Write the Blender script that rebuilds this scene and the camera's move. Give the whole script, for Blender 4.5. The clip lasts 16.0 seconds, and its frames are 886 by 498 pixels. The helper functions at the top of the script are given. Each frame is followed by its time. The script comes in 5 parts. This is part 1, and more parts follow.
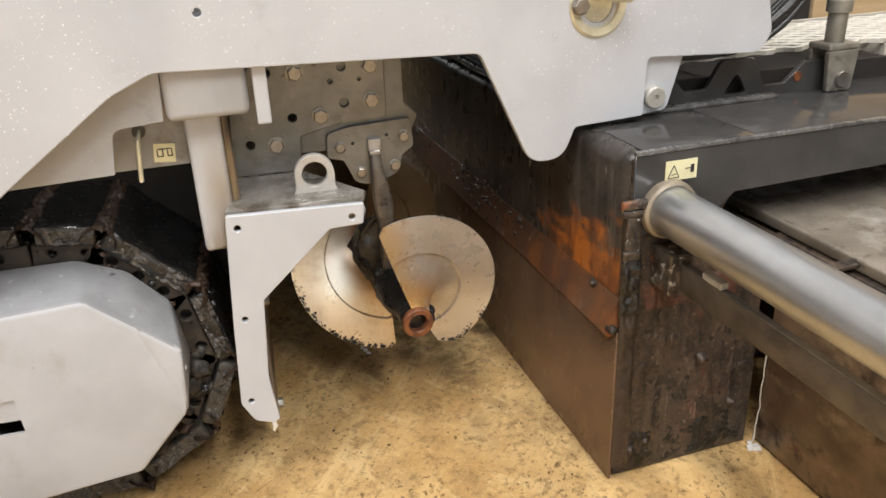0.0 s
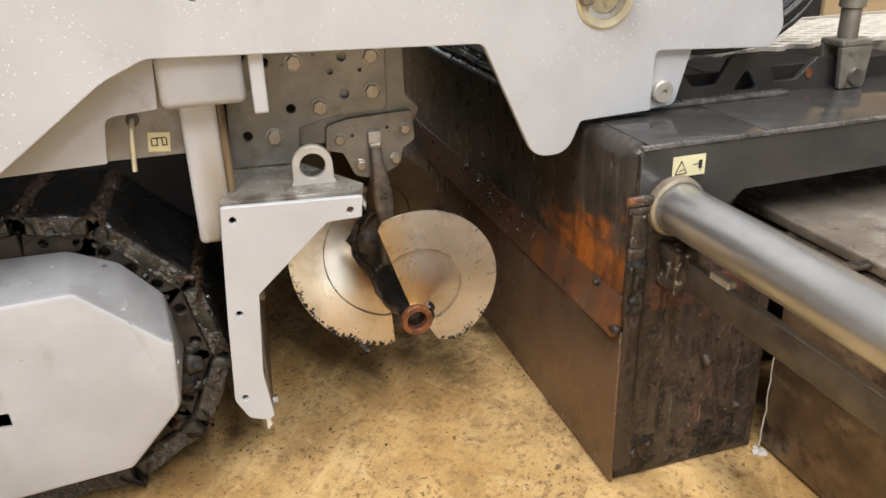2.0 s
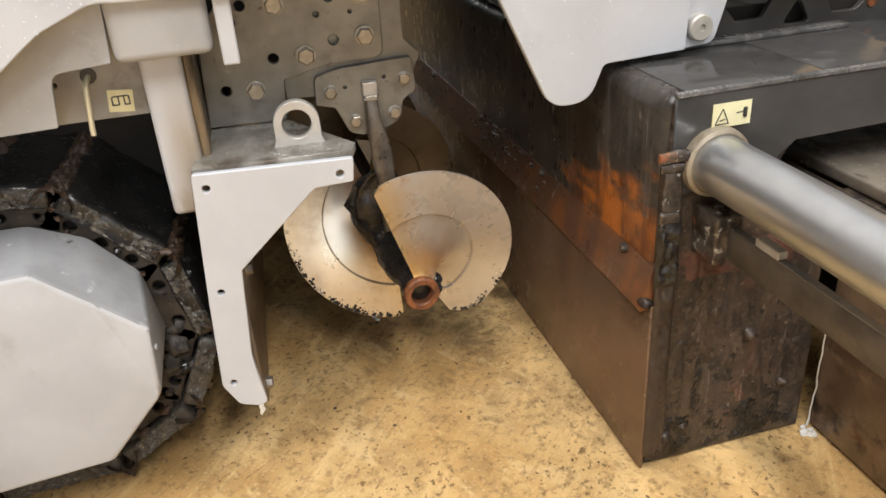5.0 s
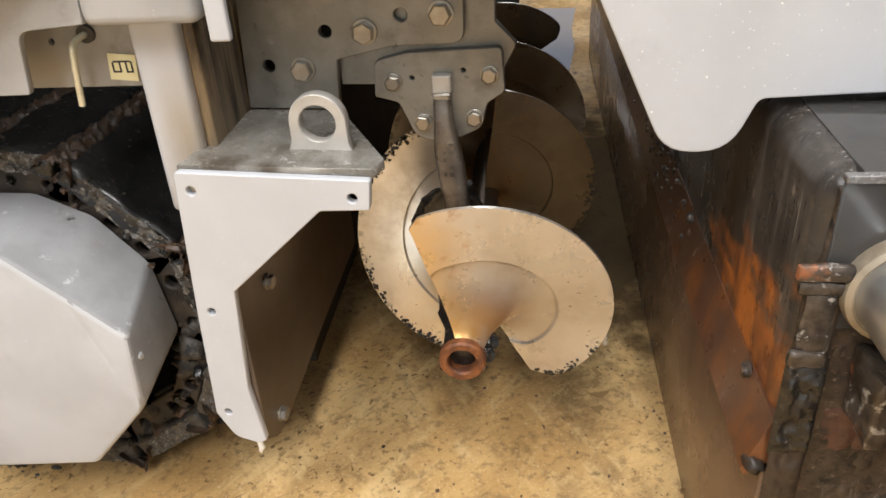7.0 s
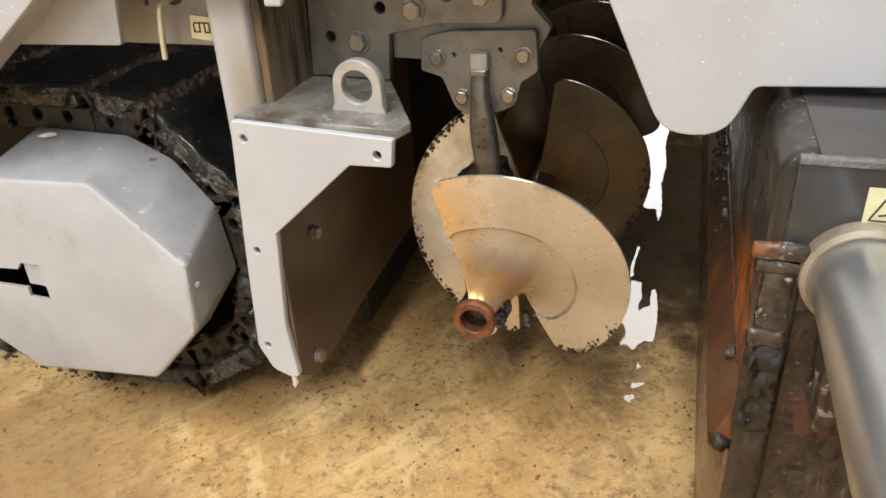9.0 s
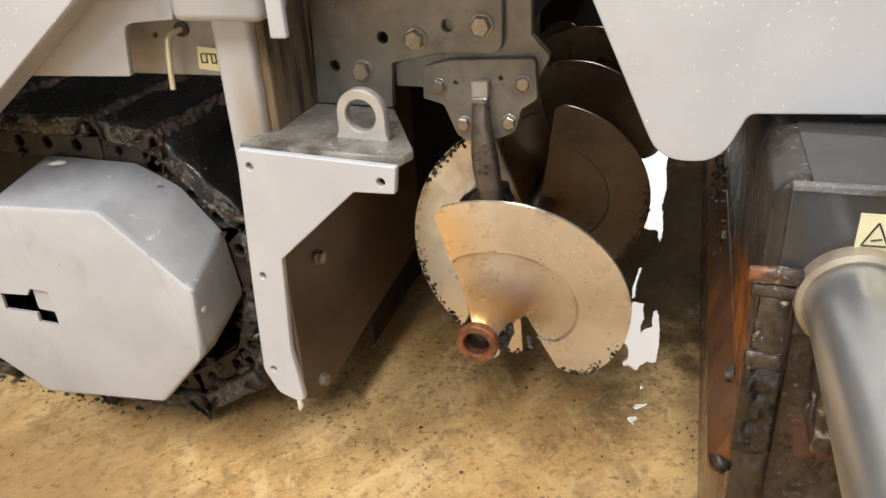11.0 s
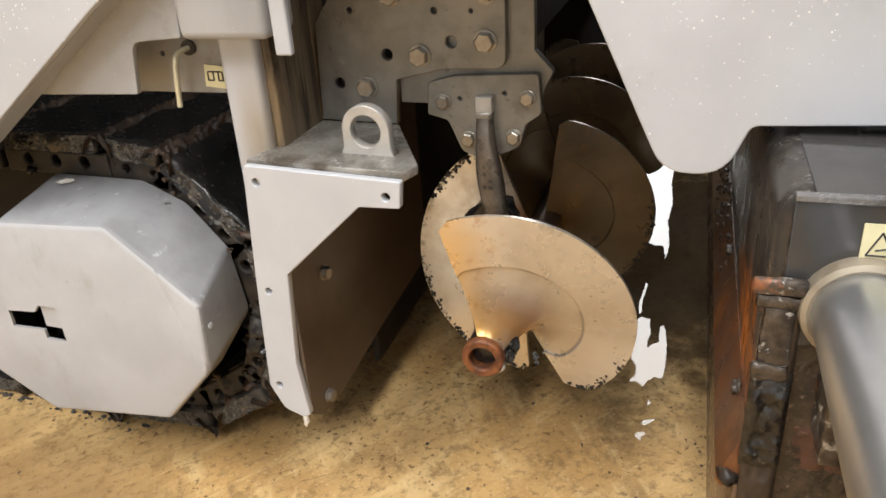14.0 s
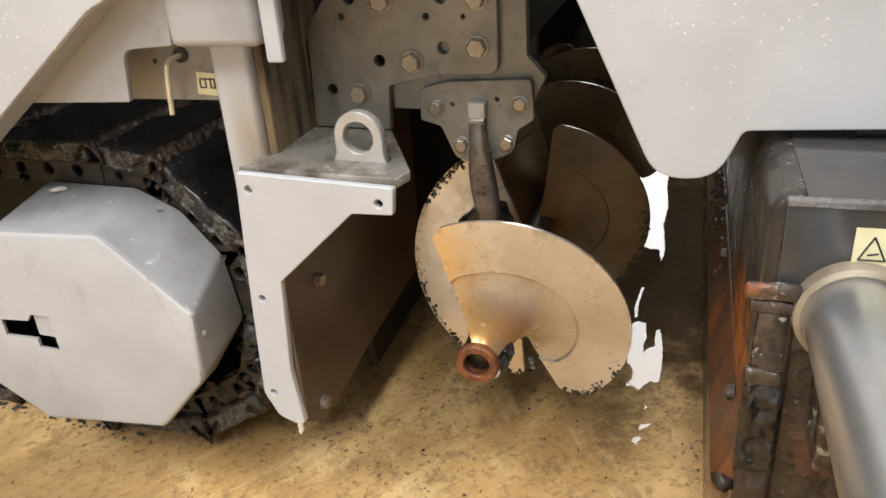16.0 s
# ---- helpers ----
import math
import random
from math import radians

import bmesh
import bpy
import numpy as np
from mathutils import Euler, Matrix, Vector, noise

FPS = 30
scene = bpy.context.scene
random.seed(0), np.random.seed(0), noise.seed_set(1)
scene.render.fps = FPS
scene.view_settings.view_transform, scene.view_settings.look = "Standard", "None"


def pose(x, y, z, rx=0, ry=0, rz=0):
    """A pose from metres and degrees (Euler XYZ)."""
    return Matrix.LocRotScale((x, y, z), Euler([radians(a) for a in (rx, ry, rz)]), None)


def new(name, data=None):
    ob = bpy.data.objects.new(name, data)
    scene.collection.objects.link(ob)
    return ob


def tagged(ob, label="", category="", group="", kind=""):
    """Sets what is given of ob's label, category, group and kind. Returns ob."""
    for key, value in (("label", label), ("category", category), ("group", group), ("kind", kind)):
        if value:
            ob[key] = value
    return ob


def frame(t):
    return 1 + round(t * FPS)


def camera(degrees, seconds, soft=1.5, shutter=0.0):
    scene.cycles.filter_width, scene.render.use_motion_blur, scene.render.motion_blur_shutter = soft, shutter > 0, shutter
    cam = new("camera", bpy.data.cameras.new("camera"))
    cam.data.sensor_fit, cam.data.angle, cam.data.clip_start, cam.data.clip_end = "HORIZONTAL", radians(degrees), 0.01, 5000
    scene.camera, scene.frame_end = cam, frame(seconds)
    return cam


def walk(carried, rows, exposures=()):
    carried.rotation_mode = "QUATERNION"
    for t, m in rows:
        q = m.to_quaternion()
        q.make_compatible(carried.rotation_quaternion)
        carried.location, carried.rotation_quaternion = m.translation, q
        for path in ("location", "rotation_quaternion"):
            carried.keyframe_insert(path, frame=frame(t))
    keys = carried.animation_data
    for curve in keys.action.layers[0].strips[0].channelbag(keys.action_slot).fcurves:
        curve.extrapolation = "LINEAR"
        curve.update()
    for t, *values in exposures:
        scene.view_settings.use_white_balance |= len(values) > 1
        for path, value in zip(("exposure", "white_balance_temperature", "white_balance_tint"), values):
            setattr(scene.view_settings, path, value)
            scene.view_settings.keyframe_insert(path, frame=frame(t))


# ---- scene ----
cam = camera(59.16, 16.0, soft=1.6)
ROWS = [
    (0.0, 0.0000, -0.0000, 1.0900, 66.09, 2.23, -14.05),
    (0.5, 0.0049, -0.0044, 1.0862, 66.24, 2.14, -13.77),
    (1.0, 0.0092, -0.0037, 1.0834, 66.50, 2.05, -13.72),
    (1.5, 0.0129, 0.0009, 1.0809, 66.39, 1.76, -13.55),
    (2.0, 0.0135, 0.0258, 1.0672, 66.15, 1.71, -13.46),
    (2.5, 0.0131, 0.0664, 1.0660, 66.27, 2.13, -13.91),
    (3.0, 0.0175, 0.0800, 1.0625, 65.95, 2.30, -13.80),
    (3.5, 0.0214, 0.0881, 1.0565, 65.66, 2.53, -13.68),
    (4.0, 0.0147, 0.0992, 1.0462, 65.26, 3.31, -14.38),
    (6.5, 0.3225, 0.4397, 0.9961, 58.69, 3.46, 1.40),
    (7.0, 0.3919, 0.5209, 0.9866, 59.56, 3.05, 9.47),
    (7.5, 0.4845, 0.5123, 0.9810, 59.40, 2.35, 18.87),
    (8.0, 0.5359, 0.4813, 0.9725, 60.22, 1.99, 20.53),
    (8.5, 0.5523, 0.4740, 0.9695, 60.31, 2.47, 20.46),
    (9.0, 0.5530, 0.4632, 0.9689, 60.55, 2.57, 20.50),
    (11.3, 0.5606, 0.4523, 0.9833, 62.54, 3.13, 20.55),
    (11.5, 0.5621, 0.4536, 0.9803, 62.93, 3.21, 20.56),
    (12.0, 0.5662, 0.4562, 0.9795, 63.46, 3.32, 20.65),
    (12.5, 0.5635, 0.4511, 0.9807, 63.60, 3.41, 20.62),
    (13.0, 0.5645, 0.4473, 0.9774, 63.65, 3.32, 20.89),
    (13.5, 0.5622, 0.4479, 0.9785, 63.44, 3.51, 20.81),
    (14.0, 0.5628, 0.4483, 0.9787, 63.41, 3.49, 20.87),
    (14.5, 0.5659, 0.4523, 0.9800, 63.46, 3.56, 20.90),
    (15.0, 0.5637, 0.4500, 0.9798, 63.61, 3.60, 20.63),
    (15.5, 0.5655, 0.4504, 0.9782, 63.75, 3.68, 20.58),
    (16.0, 0.5669, 0.4537, 0.9797, 63.69, 3.76, 20.54),
]
walk(cam, [(t, pose(x, y, z, rx, ry, rz)) for t, x, y, z, rx, ry, rz in ROWS], [(0.0, 0.03, 6500, 10), (4.2, 0.07, 6500, 10), (6.5, 0.20, 6500, 10), (7.5, 0.18, 6500, 10), (8.5, 0.10, 6500, 10), (16.0, 0.09, 6500, 10)])

# ---------------------------------------------------------------- light
world = bpy.data.worlds.new("hall_sky")
scene.world = world
world.use_nodes = True
wn = world.node_tree.nodes
sky = wn.new("ShaderNodeTexSky")
sky.sky_type, sky.sun_disc = "NISHITA", False
sky.sun_elevation, sky.sun_rotation = radians(40), radians(160)
wn["Background"].inputs[1].default_value = 0.12
world.node_tree.links.new(sky.outputs[0], wn["Background"].inputs[0])


def area_lamp(name, m, sx, sy, watts, colour):
    d = bpy.data.lights.new(name, "AREA")
    d.shape, d.size, d.size_y, d.energy, d.color = "RECTANGLE", sx, sy, watts, colour
    ob = new(name, d)
    ob.matrix_world = m
    return tagged(ob, kind="structure")


# ---------------------------------------------------------------- materials
def node(nt, kind, **values):
    n = nt.nodes.new(kind)
    for k, v in values.items():
        n.inputs[k].default_value = v
    return n


def blend(nt, fac, a, b):
    """Mix two colours (sockets or tuples) by a factor socket."""
    n = nt.nodes.new("ShaderNodeMix")
    n.data_type = "RGBA"
    for i, v in ((6, a), (7, b)):
        if isinstance(v, tuple):
            n.inputs[i].default_value = (*v, 1)
        else:
            nt.links.new(v, n.inputs[i])
    nt.links.new(fac, n.inputs[0])
    return n.outputs[2]


def ramp(nt, src, lo, hi):
    n = nt.nodes.new("ShaderNodeMapRange")
    n.interpolation_type = "SMOOTHSTEP"
    n.inputs[1].default_value, n.inputs[2].default_value = lo, hi
    nt.links.new(src, n.inputs[0])
    return n.outputs[0]


def times(nt, a, b, op="MULTIPLY"):
    n = nt.nodes.new("ShaderNodeMath")
    n.operation = op
    for i, v in enumerate((a, b)):
        if isinstance(v, (int, float)):
            n.inputs[i].default_value = v
        else:
            nt.links.new(v, n.inputs[i])
    return n.outputs[0]


def grain(nt, scale, detail=6.0, stretch=(1, 1, 1), rough=0.6, turn=0.0):
    """Noise in the object's space; stretch above 1 makes it finer along that axis, turned about z."""
    tc = nt.nodes.new("ShaderNodeTexCoord")
    mp = nt.nodes.new("ShaderNodeMapping")
    mp.vector_type = "TEXTURE"
    mp.inputs["Scale"].default_value = [1 / s for s in stretch]
    mp.inputs["Rotation"].default_value = (0, 0, radians(turn))
    nt.links.new(tc.outputs["Object"], mp.inputs[0])
    n = node(nt, "ShaderNodeTexNoise", Scale=scale, Detail=detail, Roughness=rough)
    nt.links.new(mp.outputs[0], n.inputs["Vector"])
    return n.outputs["Fac"]


def height(nt, axis="Z"):
    tc = nt.nodes.new("ShaderNodeTexCoord")
    s = nt.nodes.new("ShaderNodeSeparateXYZ")
    nt.links.new(tc.outputs["Object"], s.inputs[0])
    return s.outputs[axis]


def material(name, base, other, scale=12.0, rough=0.5, metal=0.0, bump=0.1, fine=180.0, layers=(), gloss_var=0.15, coat=0.0, stretch=(1, 1, 1)):
    """A surface: two tones by coarse noise, stain layers (colour, scale, low, high, stretch), fine relief."""
    m = bpy.data.materials.new(name)
    m.use_nodes = True
    nt = m.node_tree
    b = nt.nodes["Principled BSDF"]
    col = blend(nt, ramp(nt, grain(nt, scale, stretch=stretch), 0.35, 0.65), base, other)
    dirt = None
    for colour, sc, lo, hi, st in layers:
        f = ramp(nt, grain(nt, sc, 8, st, 0.65), lo, hi)
        col = blend(nt, f, col, colour)
        dirt = f if dirt is None else times(nt, dirt, f, "MAXIMUM")
    nt.links.new(col, b.inputs["Base Color"])
    b.inputs["Metallic"].default_value = metal
    b.inputs["Coat Weight"].default_value = coat
    b.inputs["Coat Roughness"].default_value = 0.15
    r = times(nt, times(nt, grain(nt, scale * 3), gloss_var * 2), rough - gloss_var, "ADD")
    if dirt is not None:
        r = times(nt, r, times(nt, dirt, 0.25), "ADD")
    nt.links.new(r, b.inputs["Roughness"])
    bp = node(nt, "ShaderNodeBump", Strength=bump, Distance=0.002)
    nt.links.new(grain(nt, fine, 5), bp.inputs["Height"])
    nt.links.new(bp.outputs[0], b.inputs["Normal"])
    return m


ISO, DOWN = (1, 1, 1), (1, 1, 0.12)
# the palest specks paint in glints of tiny water drops
paint_grey = material("light_grey_paint", (0.525, 0.540, 0.568), (0.478, 0.492, 0.519), 5, 0.32, 0, 0.05, 260,
                      [((0.38, 0.38, 0.38), 9, 0.60, 0.85, DOWN), ((0.76, 0.76, 0.76), 170, 0.66, 0.70, ISO)], 0.08)
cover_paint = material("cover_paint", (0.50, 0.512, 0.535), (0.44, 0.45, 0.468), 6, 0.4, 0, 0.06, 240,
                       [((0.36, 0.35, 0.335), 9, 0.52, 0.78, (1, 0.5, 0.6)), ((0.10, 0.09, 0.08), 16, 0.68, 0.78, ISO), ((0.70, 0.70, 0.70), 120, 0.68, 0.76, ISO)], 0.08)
# dust-smeared cover paint, toned down so facet shade is in the colour
cover_dust_shade = material("shaded_dusty_cover_paint", (0.34, 0.346, 0.356), (0.26, 0.263, 0.268), 8, 0.42, 0, 0.08, 200,
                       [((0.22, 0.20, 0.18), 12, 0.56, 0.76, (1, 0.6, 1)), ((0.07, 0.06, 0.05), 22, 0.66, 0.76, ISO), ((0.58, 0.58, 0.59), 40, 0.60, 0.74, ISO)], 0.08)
wet_shelf = material("wet_grey_shelf", (0.33, 0.315, 0.285), (0.22, 0.205, 0.175), 16, 0.26, 0.3, 0.3, 110,
                     [((0.10, 0.08, 0.06), 12, 0.52, 0.70, ISO), ((0.14, 0.115, 0.085), 60, 0.56, 0.70, ISO), ((0.56, 0.55, 0.52), 85, 0.60, 0.70, ISO)], 0.15)
# dusty panel paint toned down; the wheel arch's shade sits in its colour
fender_shade_paint = material("shaded_dusty_inner_paint", (0.43, 0.44, 0.455), (0.36, 0.365, 0.375), 6, 0.4, 0, 0.06, 220, [((0.24, 0.23, 0.215), 8, 0.56, 0.80, DOWN), ((0.56, 0.565, 0.57), 90, 0.64, 0.74, ISO)], 0.08)
eye_paint = material("chipped_eye_paint", (0.52, 0.50, 0.47), (0.40, 0.38, 0.34), 16, 0.36, 0.2, 0.1, 200,
                     [((0.25, 0.21, 0.16), 30, 0.58, 0.75, ISO), ((0.70, 0.69, 0.66), 60, 0.62, 0.7, ISO)], 0.1)
paint_mid = material("grey_underframe_paint", (0.36, 0.35, 0.335), (0.28, 0.27, 0.25), 7, 0.45, 0, 0.1, 220,
                     [((0.13, 0.10, 0.07), 10, 0.52, 0.8, DOWN)], 0.1)
plate_steel = material("grimy_grey_steel", (0.27, 0.258, 0.232), (0.185, 0.174, 0.152), 9, 0.42, 0.35, 0.15, 160,
                       [((0.085, 0.062, 0.043), 6, 0.50, 0.76, DOWN), ((0.31, 0.29, 0.26), 22, 0.62, 0.8, ISO), ((0.10, 0.08, 0.06), 70, 0.60, 0.74, ISO)], 0.1)
dark_steel = material("dark_cast_steel", (0.055, 0.05, 0.045), (0.10, 0.085, 0.07), 14, 0.45, 0.4, 0.35, 90,
                      [((0.16, 0.10, 0.06), 20, 0.6, 0.78, ISO)], 0.12)
arm_steel = material("worn_forged_arm", (0.19, 0.16, 0.13), (0.11, 0.09, 0.072), 18, 0.30, 0.3, 0.6, 90,
                     [((0.05, 0.04, 0.032), 9, 0.54, 0.72, ISO), ((0.42, 0.39, 0.35), 90, 0.62, 0.72, ISO)], 0.12)
bolt_steel = material("zinc_bolt", (0.42, 0.40, 0.36), (0.30, 0.27, 0.23), 30, 0.36, 0.75, 0.1, 300,
                      [((0.22, 0.17, 0.12), 60, 0.64, 0.78, ISO)], 0.1)
dirty_side = material("oily_brown_steel", (0.125, 0.094, 0.062), (0.23, 0.168, 0.10), 24, 0.36, 0.2, 0.35, 120,
                      [((0.40, 0.275, 0.135), 46, 0.56, 0.68, (1, 1, 0.06)), ((0.03, 0.023, 0.017), 26, 0.50, 0.64, (1, 1, 0.07)), ((0.30, 0.155, 0.055), 30, 0.60, 0.70, (1, 1, 0.12)), ((0.02, 0.016, 0.012), 8, 0.52, 0.70, (1, 1, 0.4))], 0.1, 0, (1, 1, 0.12))
shield_brown = material("wet_brown_shield_steel", (0.085, 0.06, 0.042), (0.12, 0.088, 0.062), 7, 0.35, 0.15, 0.1, 200,
                        [((0.17, 0.13, 0.095), 5, 0.55, 0.8, (1, 0.4, 0.2))], 0.1)
black_paint = material("black_screed_paint", (0.046, 0.045, 0.044), (0.062, 0.059, 0.056), 8, 0.11, 0, 0.025, 240,
                       [((0.085, 0.08, 0.075), 34, 0.64, 0.85, (1, 1, 0.07)), ((0.07, 0.055, 0.042), 7, 0.60, 0.85, ISO)], 0.05)
rack_paint = material("satin_black_paint", (0.034, 0.032, 0.031), (0.050, 0.048, 0.046), 10, 0.32, 0, 0.1, 200, [((0.12, 0.11, 0.10), 30, 0.60, 0.8, ISO)], 0.1)
greasy_block = material("greasy_worn_block", (0.13, 0.108, 0.088), (0.05, 0.039, 0.031), 38, 0.34, 0.4, 0.7, 70,
                        [((0.025, 0.02, 0.017), 30, 0.52, 0.64, ISO), ((0.50, 0.47, 0.43), 60, 0.56, 0.66, ISO), ((0.30, 0.12, 0.055), 26, 0.58, 0.68, ISO)], 0.1)
rail_brown = material("brown_rail_strip", (0.062, 0.042, 0.030), (0.036, 0.026, 0.020), 14, 0.36, 0.15, 0.3, 90,
                      [((0.26, 0.19, 0.125), 46, 0.56, 0.72, (1, 1, 0.08)), ((0.015, 0.012, 0.010), 20, 0.50, 0.66, (1, 1, 0.12))], 0.1, 0, (1, 1, 0.2))
dusty_rubber = material("dusty_grey_rubber", (0.045, 0.040, 0.034), (0.085, 0.074, 0.060), 30, 0.5, 0, 0.9, 60,
                        [((0.014, 0.013, 0.012), 20, 0.50, 0.64, ISO), ((0.20, 0.175, 0.135), 90, 0.60, 0.74, ISO)], 0.15)
pad_edge_grey = material("scuffed_pad_edge", (0.035, 0.032, 0.029), (0.070, 0.064, 0.056), 90, 0.5, 0, 0.8, 90,
                         [((0.30, 0.28, 0.24), 260, 0.50, 0.70, (0.5, 1, 1)), ((0.012, 0.011, 0.010), 60, 0.52, 0.70, (0.4, 1, 1)), ((0.16, 0.13, 0.09), 30, 0.56, 0.70, (0.5, 1, 1))], 0.1)
mud_rust = material("rusty_mud", (0.026, 0.018, 0.012), (0.065, 0.036, 0.020), 40, 0.5, 0, 0.6, 80,
                    [((0.20, 0.155, 0.095), 70, 0.60, 0.72, ISO), ((0.085, 0.038, 0.020), 24, 0.58, 0.72, ISO)], 0.15)
rubber = material("black_track_rubber", (0.011, 0.011, 0.011), (0.020, 0.019, 0.018), 16, 0.24, 0, 0.8, 45,
                  [((0.09, 0.078, 0.06), 24, 0.60, 0.74, ISO), ((0.05, 0.035, 0.02), 70, 0.62, 0.7, ISO)], 0.15)
link_steel = material("rusty_track_link", (0.020, 0.016, 0.013), (0.045, 0.034, 0.024), 26, 0.6, 0.0, 0.9, 80,
                      [((0.10, 0.085, 0.06), 60, 0.62, 0.75, ISO)], 0.12)
chrome = material("chromed_tube", (0.59, 0.605, 0.615), (0.50, 0.515, 0.525), 8, 0.34, 0.9, 0.03, 300,
                  [((0.35, 0.32, 0.28), 20, 0.62, 0.85, (1, 0.15, 1))], 0.06)
ring_grease = material("greasy_ring_seal", (0.34, 0.295, 0.225), (0.235, 0.19, 0.135), 25, 0.45, 0.3, 0.15, 160)
rust_shaft = material("rusty_shaft_end", (0.24, 0.085, 0.028), (0.10, 0.036, 0.017), 70, 0.55, 0.2, 0.5, 160,
                      [((0.10, 0.05, 0.03), 30, 0.6, 0.75, ISO)])
shaft_dark = material("dark_shaft", (0.07, 0.055, 0.045), (0.12, 0.08, 0.055), 25, 0.4, 0.5, 0.3, 140)
sticker_yellow = material("cream_sticker", (0.80, 0.76, 0.48), (0.72, 0.67, 0.42), 20, 0.4, 0, 0.02, 300)
sticker_ink = material("black_print", (0.02, 0.02, 0.02), (0.03, 0.03, 0.03), 20, 0.5)
brass_zinc = material("yellow_zinc_fitting", (0.76, 0.72, 0.54), (0.60, 0.56, 0.41), 20, 0.35, 0.3, 0.1, 200)
plug_orange = material("faded_orange_knob", (0.62, 0.25, 0.12), (0.68, 0.42, 0.30), 30, 0.5)
cable_black = material("black_cable", (0.018, 0.018, 0.018), (0.03, 0.03, 0.03), 20, 0.3)
spindle_steel = material("dull_spindle_steel", (0.30, 0.285, 0.245), (0.20, 0.185, 0.155), 20, 0.42, 0.4, 0.2, 160, [((0.10, 0.085, 0.065), 24, 0.56, 0.72, ISO), ((0.48, 0.46, 0.42), 60, 0.62, 0.72, ISO)], 0.1)
worn_steel = material("worn_bare_steel", (0.34, 0.32, 0.29), (0.24, 0.22, 0.19), 25, 0.38, 0.8, 0.2, 160)
# dusty cover; its broad pale blotches paint in wet reflections
ext_top = material("dusty_sheen_extension_cover", (0.15, 0.127, 0.102), (0.26, 0.225, 0.18), 6, 0.24, 0, 0.25, 120,
                   [((0.40, 0.37, 0.325), 4, 0.50, 0.66, ISO), ((0.05, 0.038, 0.03), 9, 0.54, 0.72, ISO), ((0.46, 0.43, 0.38), 60, 0.62, 0.74, ISO), ((0.07, 0.055, 0.042), 40, 0.58, 0.70, ISO)], 0.14)
grate_steel = material("galvanised_grating", (0.62, 0.58, 0.50), (0.52, 0.48, 0.41), 18, 0.5, 0.0, 0.1, 160)
wood_board = material("pale_wood_board", (0.62, 0.45, 0.26), (0.52, 0.36, 0.19), 6, 0.5, 0, 0.1, 120, (), 0.1, 0, (0.2, 6, 6))
wall_paint = material("hall_wall_paint", (0.24, 0.24, 0.24), (0.20, 0.20, 0.20), 1.5, 0.7, 0, 0.1, 60)
cream_chip = material("white_residue", (0.75, 0.73, 0.68), (0.66, 0.62, 0.56), 60, 0.6, 0, 0.5, 200)


def flight_material(name, light, gold, brown, lead, tar, rim_lo, metal=0.7, gilt=0.65, hub_gold=0.9, rough=0.31):
    """Worn cast flight: silvery wear, gold film by its leading edge (at the angle lead), rust freckles, tar on the rim."""
    m = material(name, light, gold, 6, rough, metal, 0.10, 160,
                 [(brown, 7, 0.48, 0.80, ISO), (light, 13, 0.54, 0.74, ISO), (brown, 60, 0.62, 0.90, ISO), (light, 120, 0.66, 0.82, ISO)], 0.14)
    nt, b = m.node_tree, m.node_tree.nodes["Principled BSDF"]
    src = b.inputs["Base Color"].links[0].from_socket
    x, z = height(nt, "X"), height(nt, "Z")
    r = times(nt, times(nt, times(nt, x, x), times(nt, z, z), "ADD"), 0.5, "POWER")
    c, d = math.cos(radians(lead)), math.sin(radians(lead))
    off = times(nt, times(nt, x, d), times(nt, z, -c), "ADD")
    along = times(nt, times(nt, x, c), times(nt, z, d), "ADD")
    film = times(nt, ramp(nt, times(nt, off, times(nt, grain(nt, 9, 6), 0.09), "ADD"), 0.110, 0.040), ramp(nt, along, 0.0, 0.03))
    src = blend(nt, times(nt, film, gilt), src, (0.70, 0.45, 0.165))
    speck = times(nt, ramp(nt, grain(nt, 60, 7), 0.54, 0.74), ramp(nt, times(nt, off, times(nt, grain(nt, 11, 4), 0.14), "ADD"), 0.19, 0.07))
    src = blend(nt, times(nt, times(nt, speck, ramp(nt, along, 0.0, 0.04)), 0.6), src, (0.42, 0.20, 0.06))
    hub = times(nt, ramp(nt, r, 0.105, 0.032), ramp(nt, grain(nt, 12), 0.20, 0.62))
    src = blend(nt, times(nt, hub, hub_gold), src, (0.60, 0.30, 0.065))
    line = times(nt, ramp(nt, r, 0.1215, 0.1240), ramp(nt, r, 0.1275, 0.1250))
    src = blend(nt, times(nt, times(nt, line, ramp(nt, grain(nt, 14), 0.40, 0.58)), 0.4), src, (0.15, 0.10, 0.06))
    rim = times(nt, times(nt, ramp(nt, times(nt, r, times(nt, grain(nt, 30, 5), 0.03), "ADD"), 0.206, 0.219), ramp(nt, grain(nt, 110, 9), 0.48, 0.54)), ramp(nt, grain(nt, 5, 3), rim_lo, rim_lo + 0.10))
    src = blend(nt, times(nt, rim, tar), src, (0.025, 0.02, 0.016))
    nt.links.new(src, b.inputs["Base Color"])
    return m


flight_front = flight_material("silvery_worn_flight", (0.72, 0.675, 0.61), (0.60, 0.55, 0.475), (0.42, 0.335, 0.235), 108, 0.6, 0.52, 0.64, 0.78, 0.9, 0.29)
flight_cream = flight_material("worn_cream_flight", (0.80, 0.725, 0.61), (0.68, 0.585, 0.45), (0.45, 0.33, 0.20), -87, 1.0, 0.40, 0.7, 0.2)
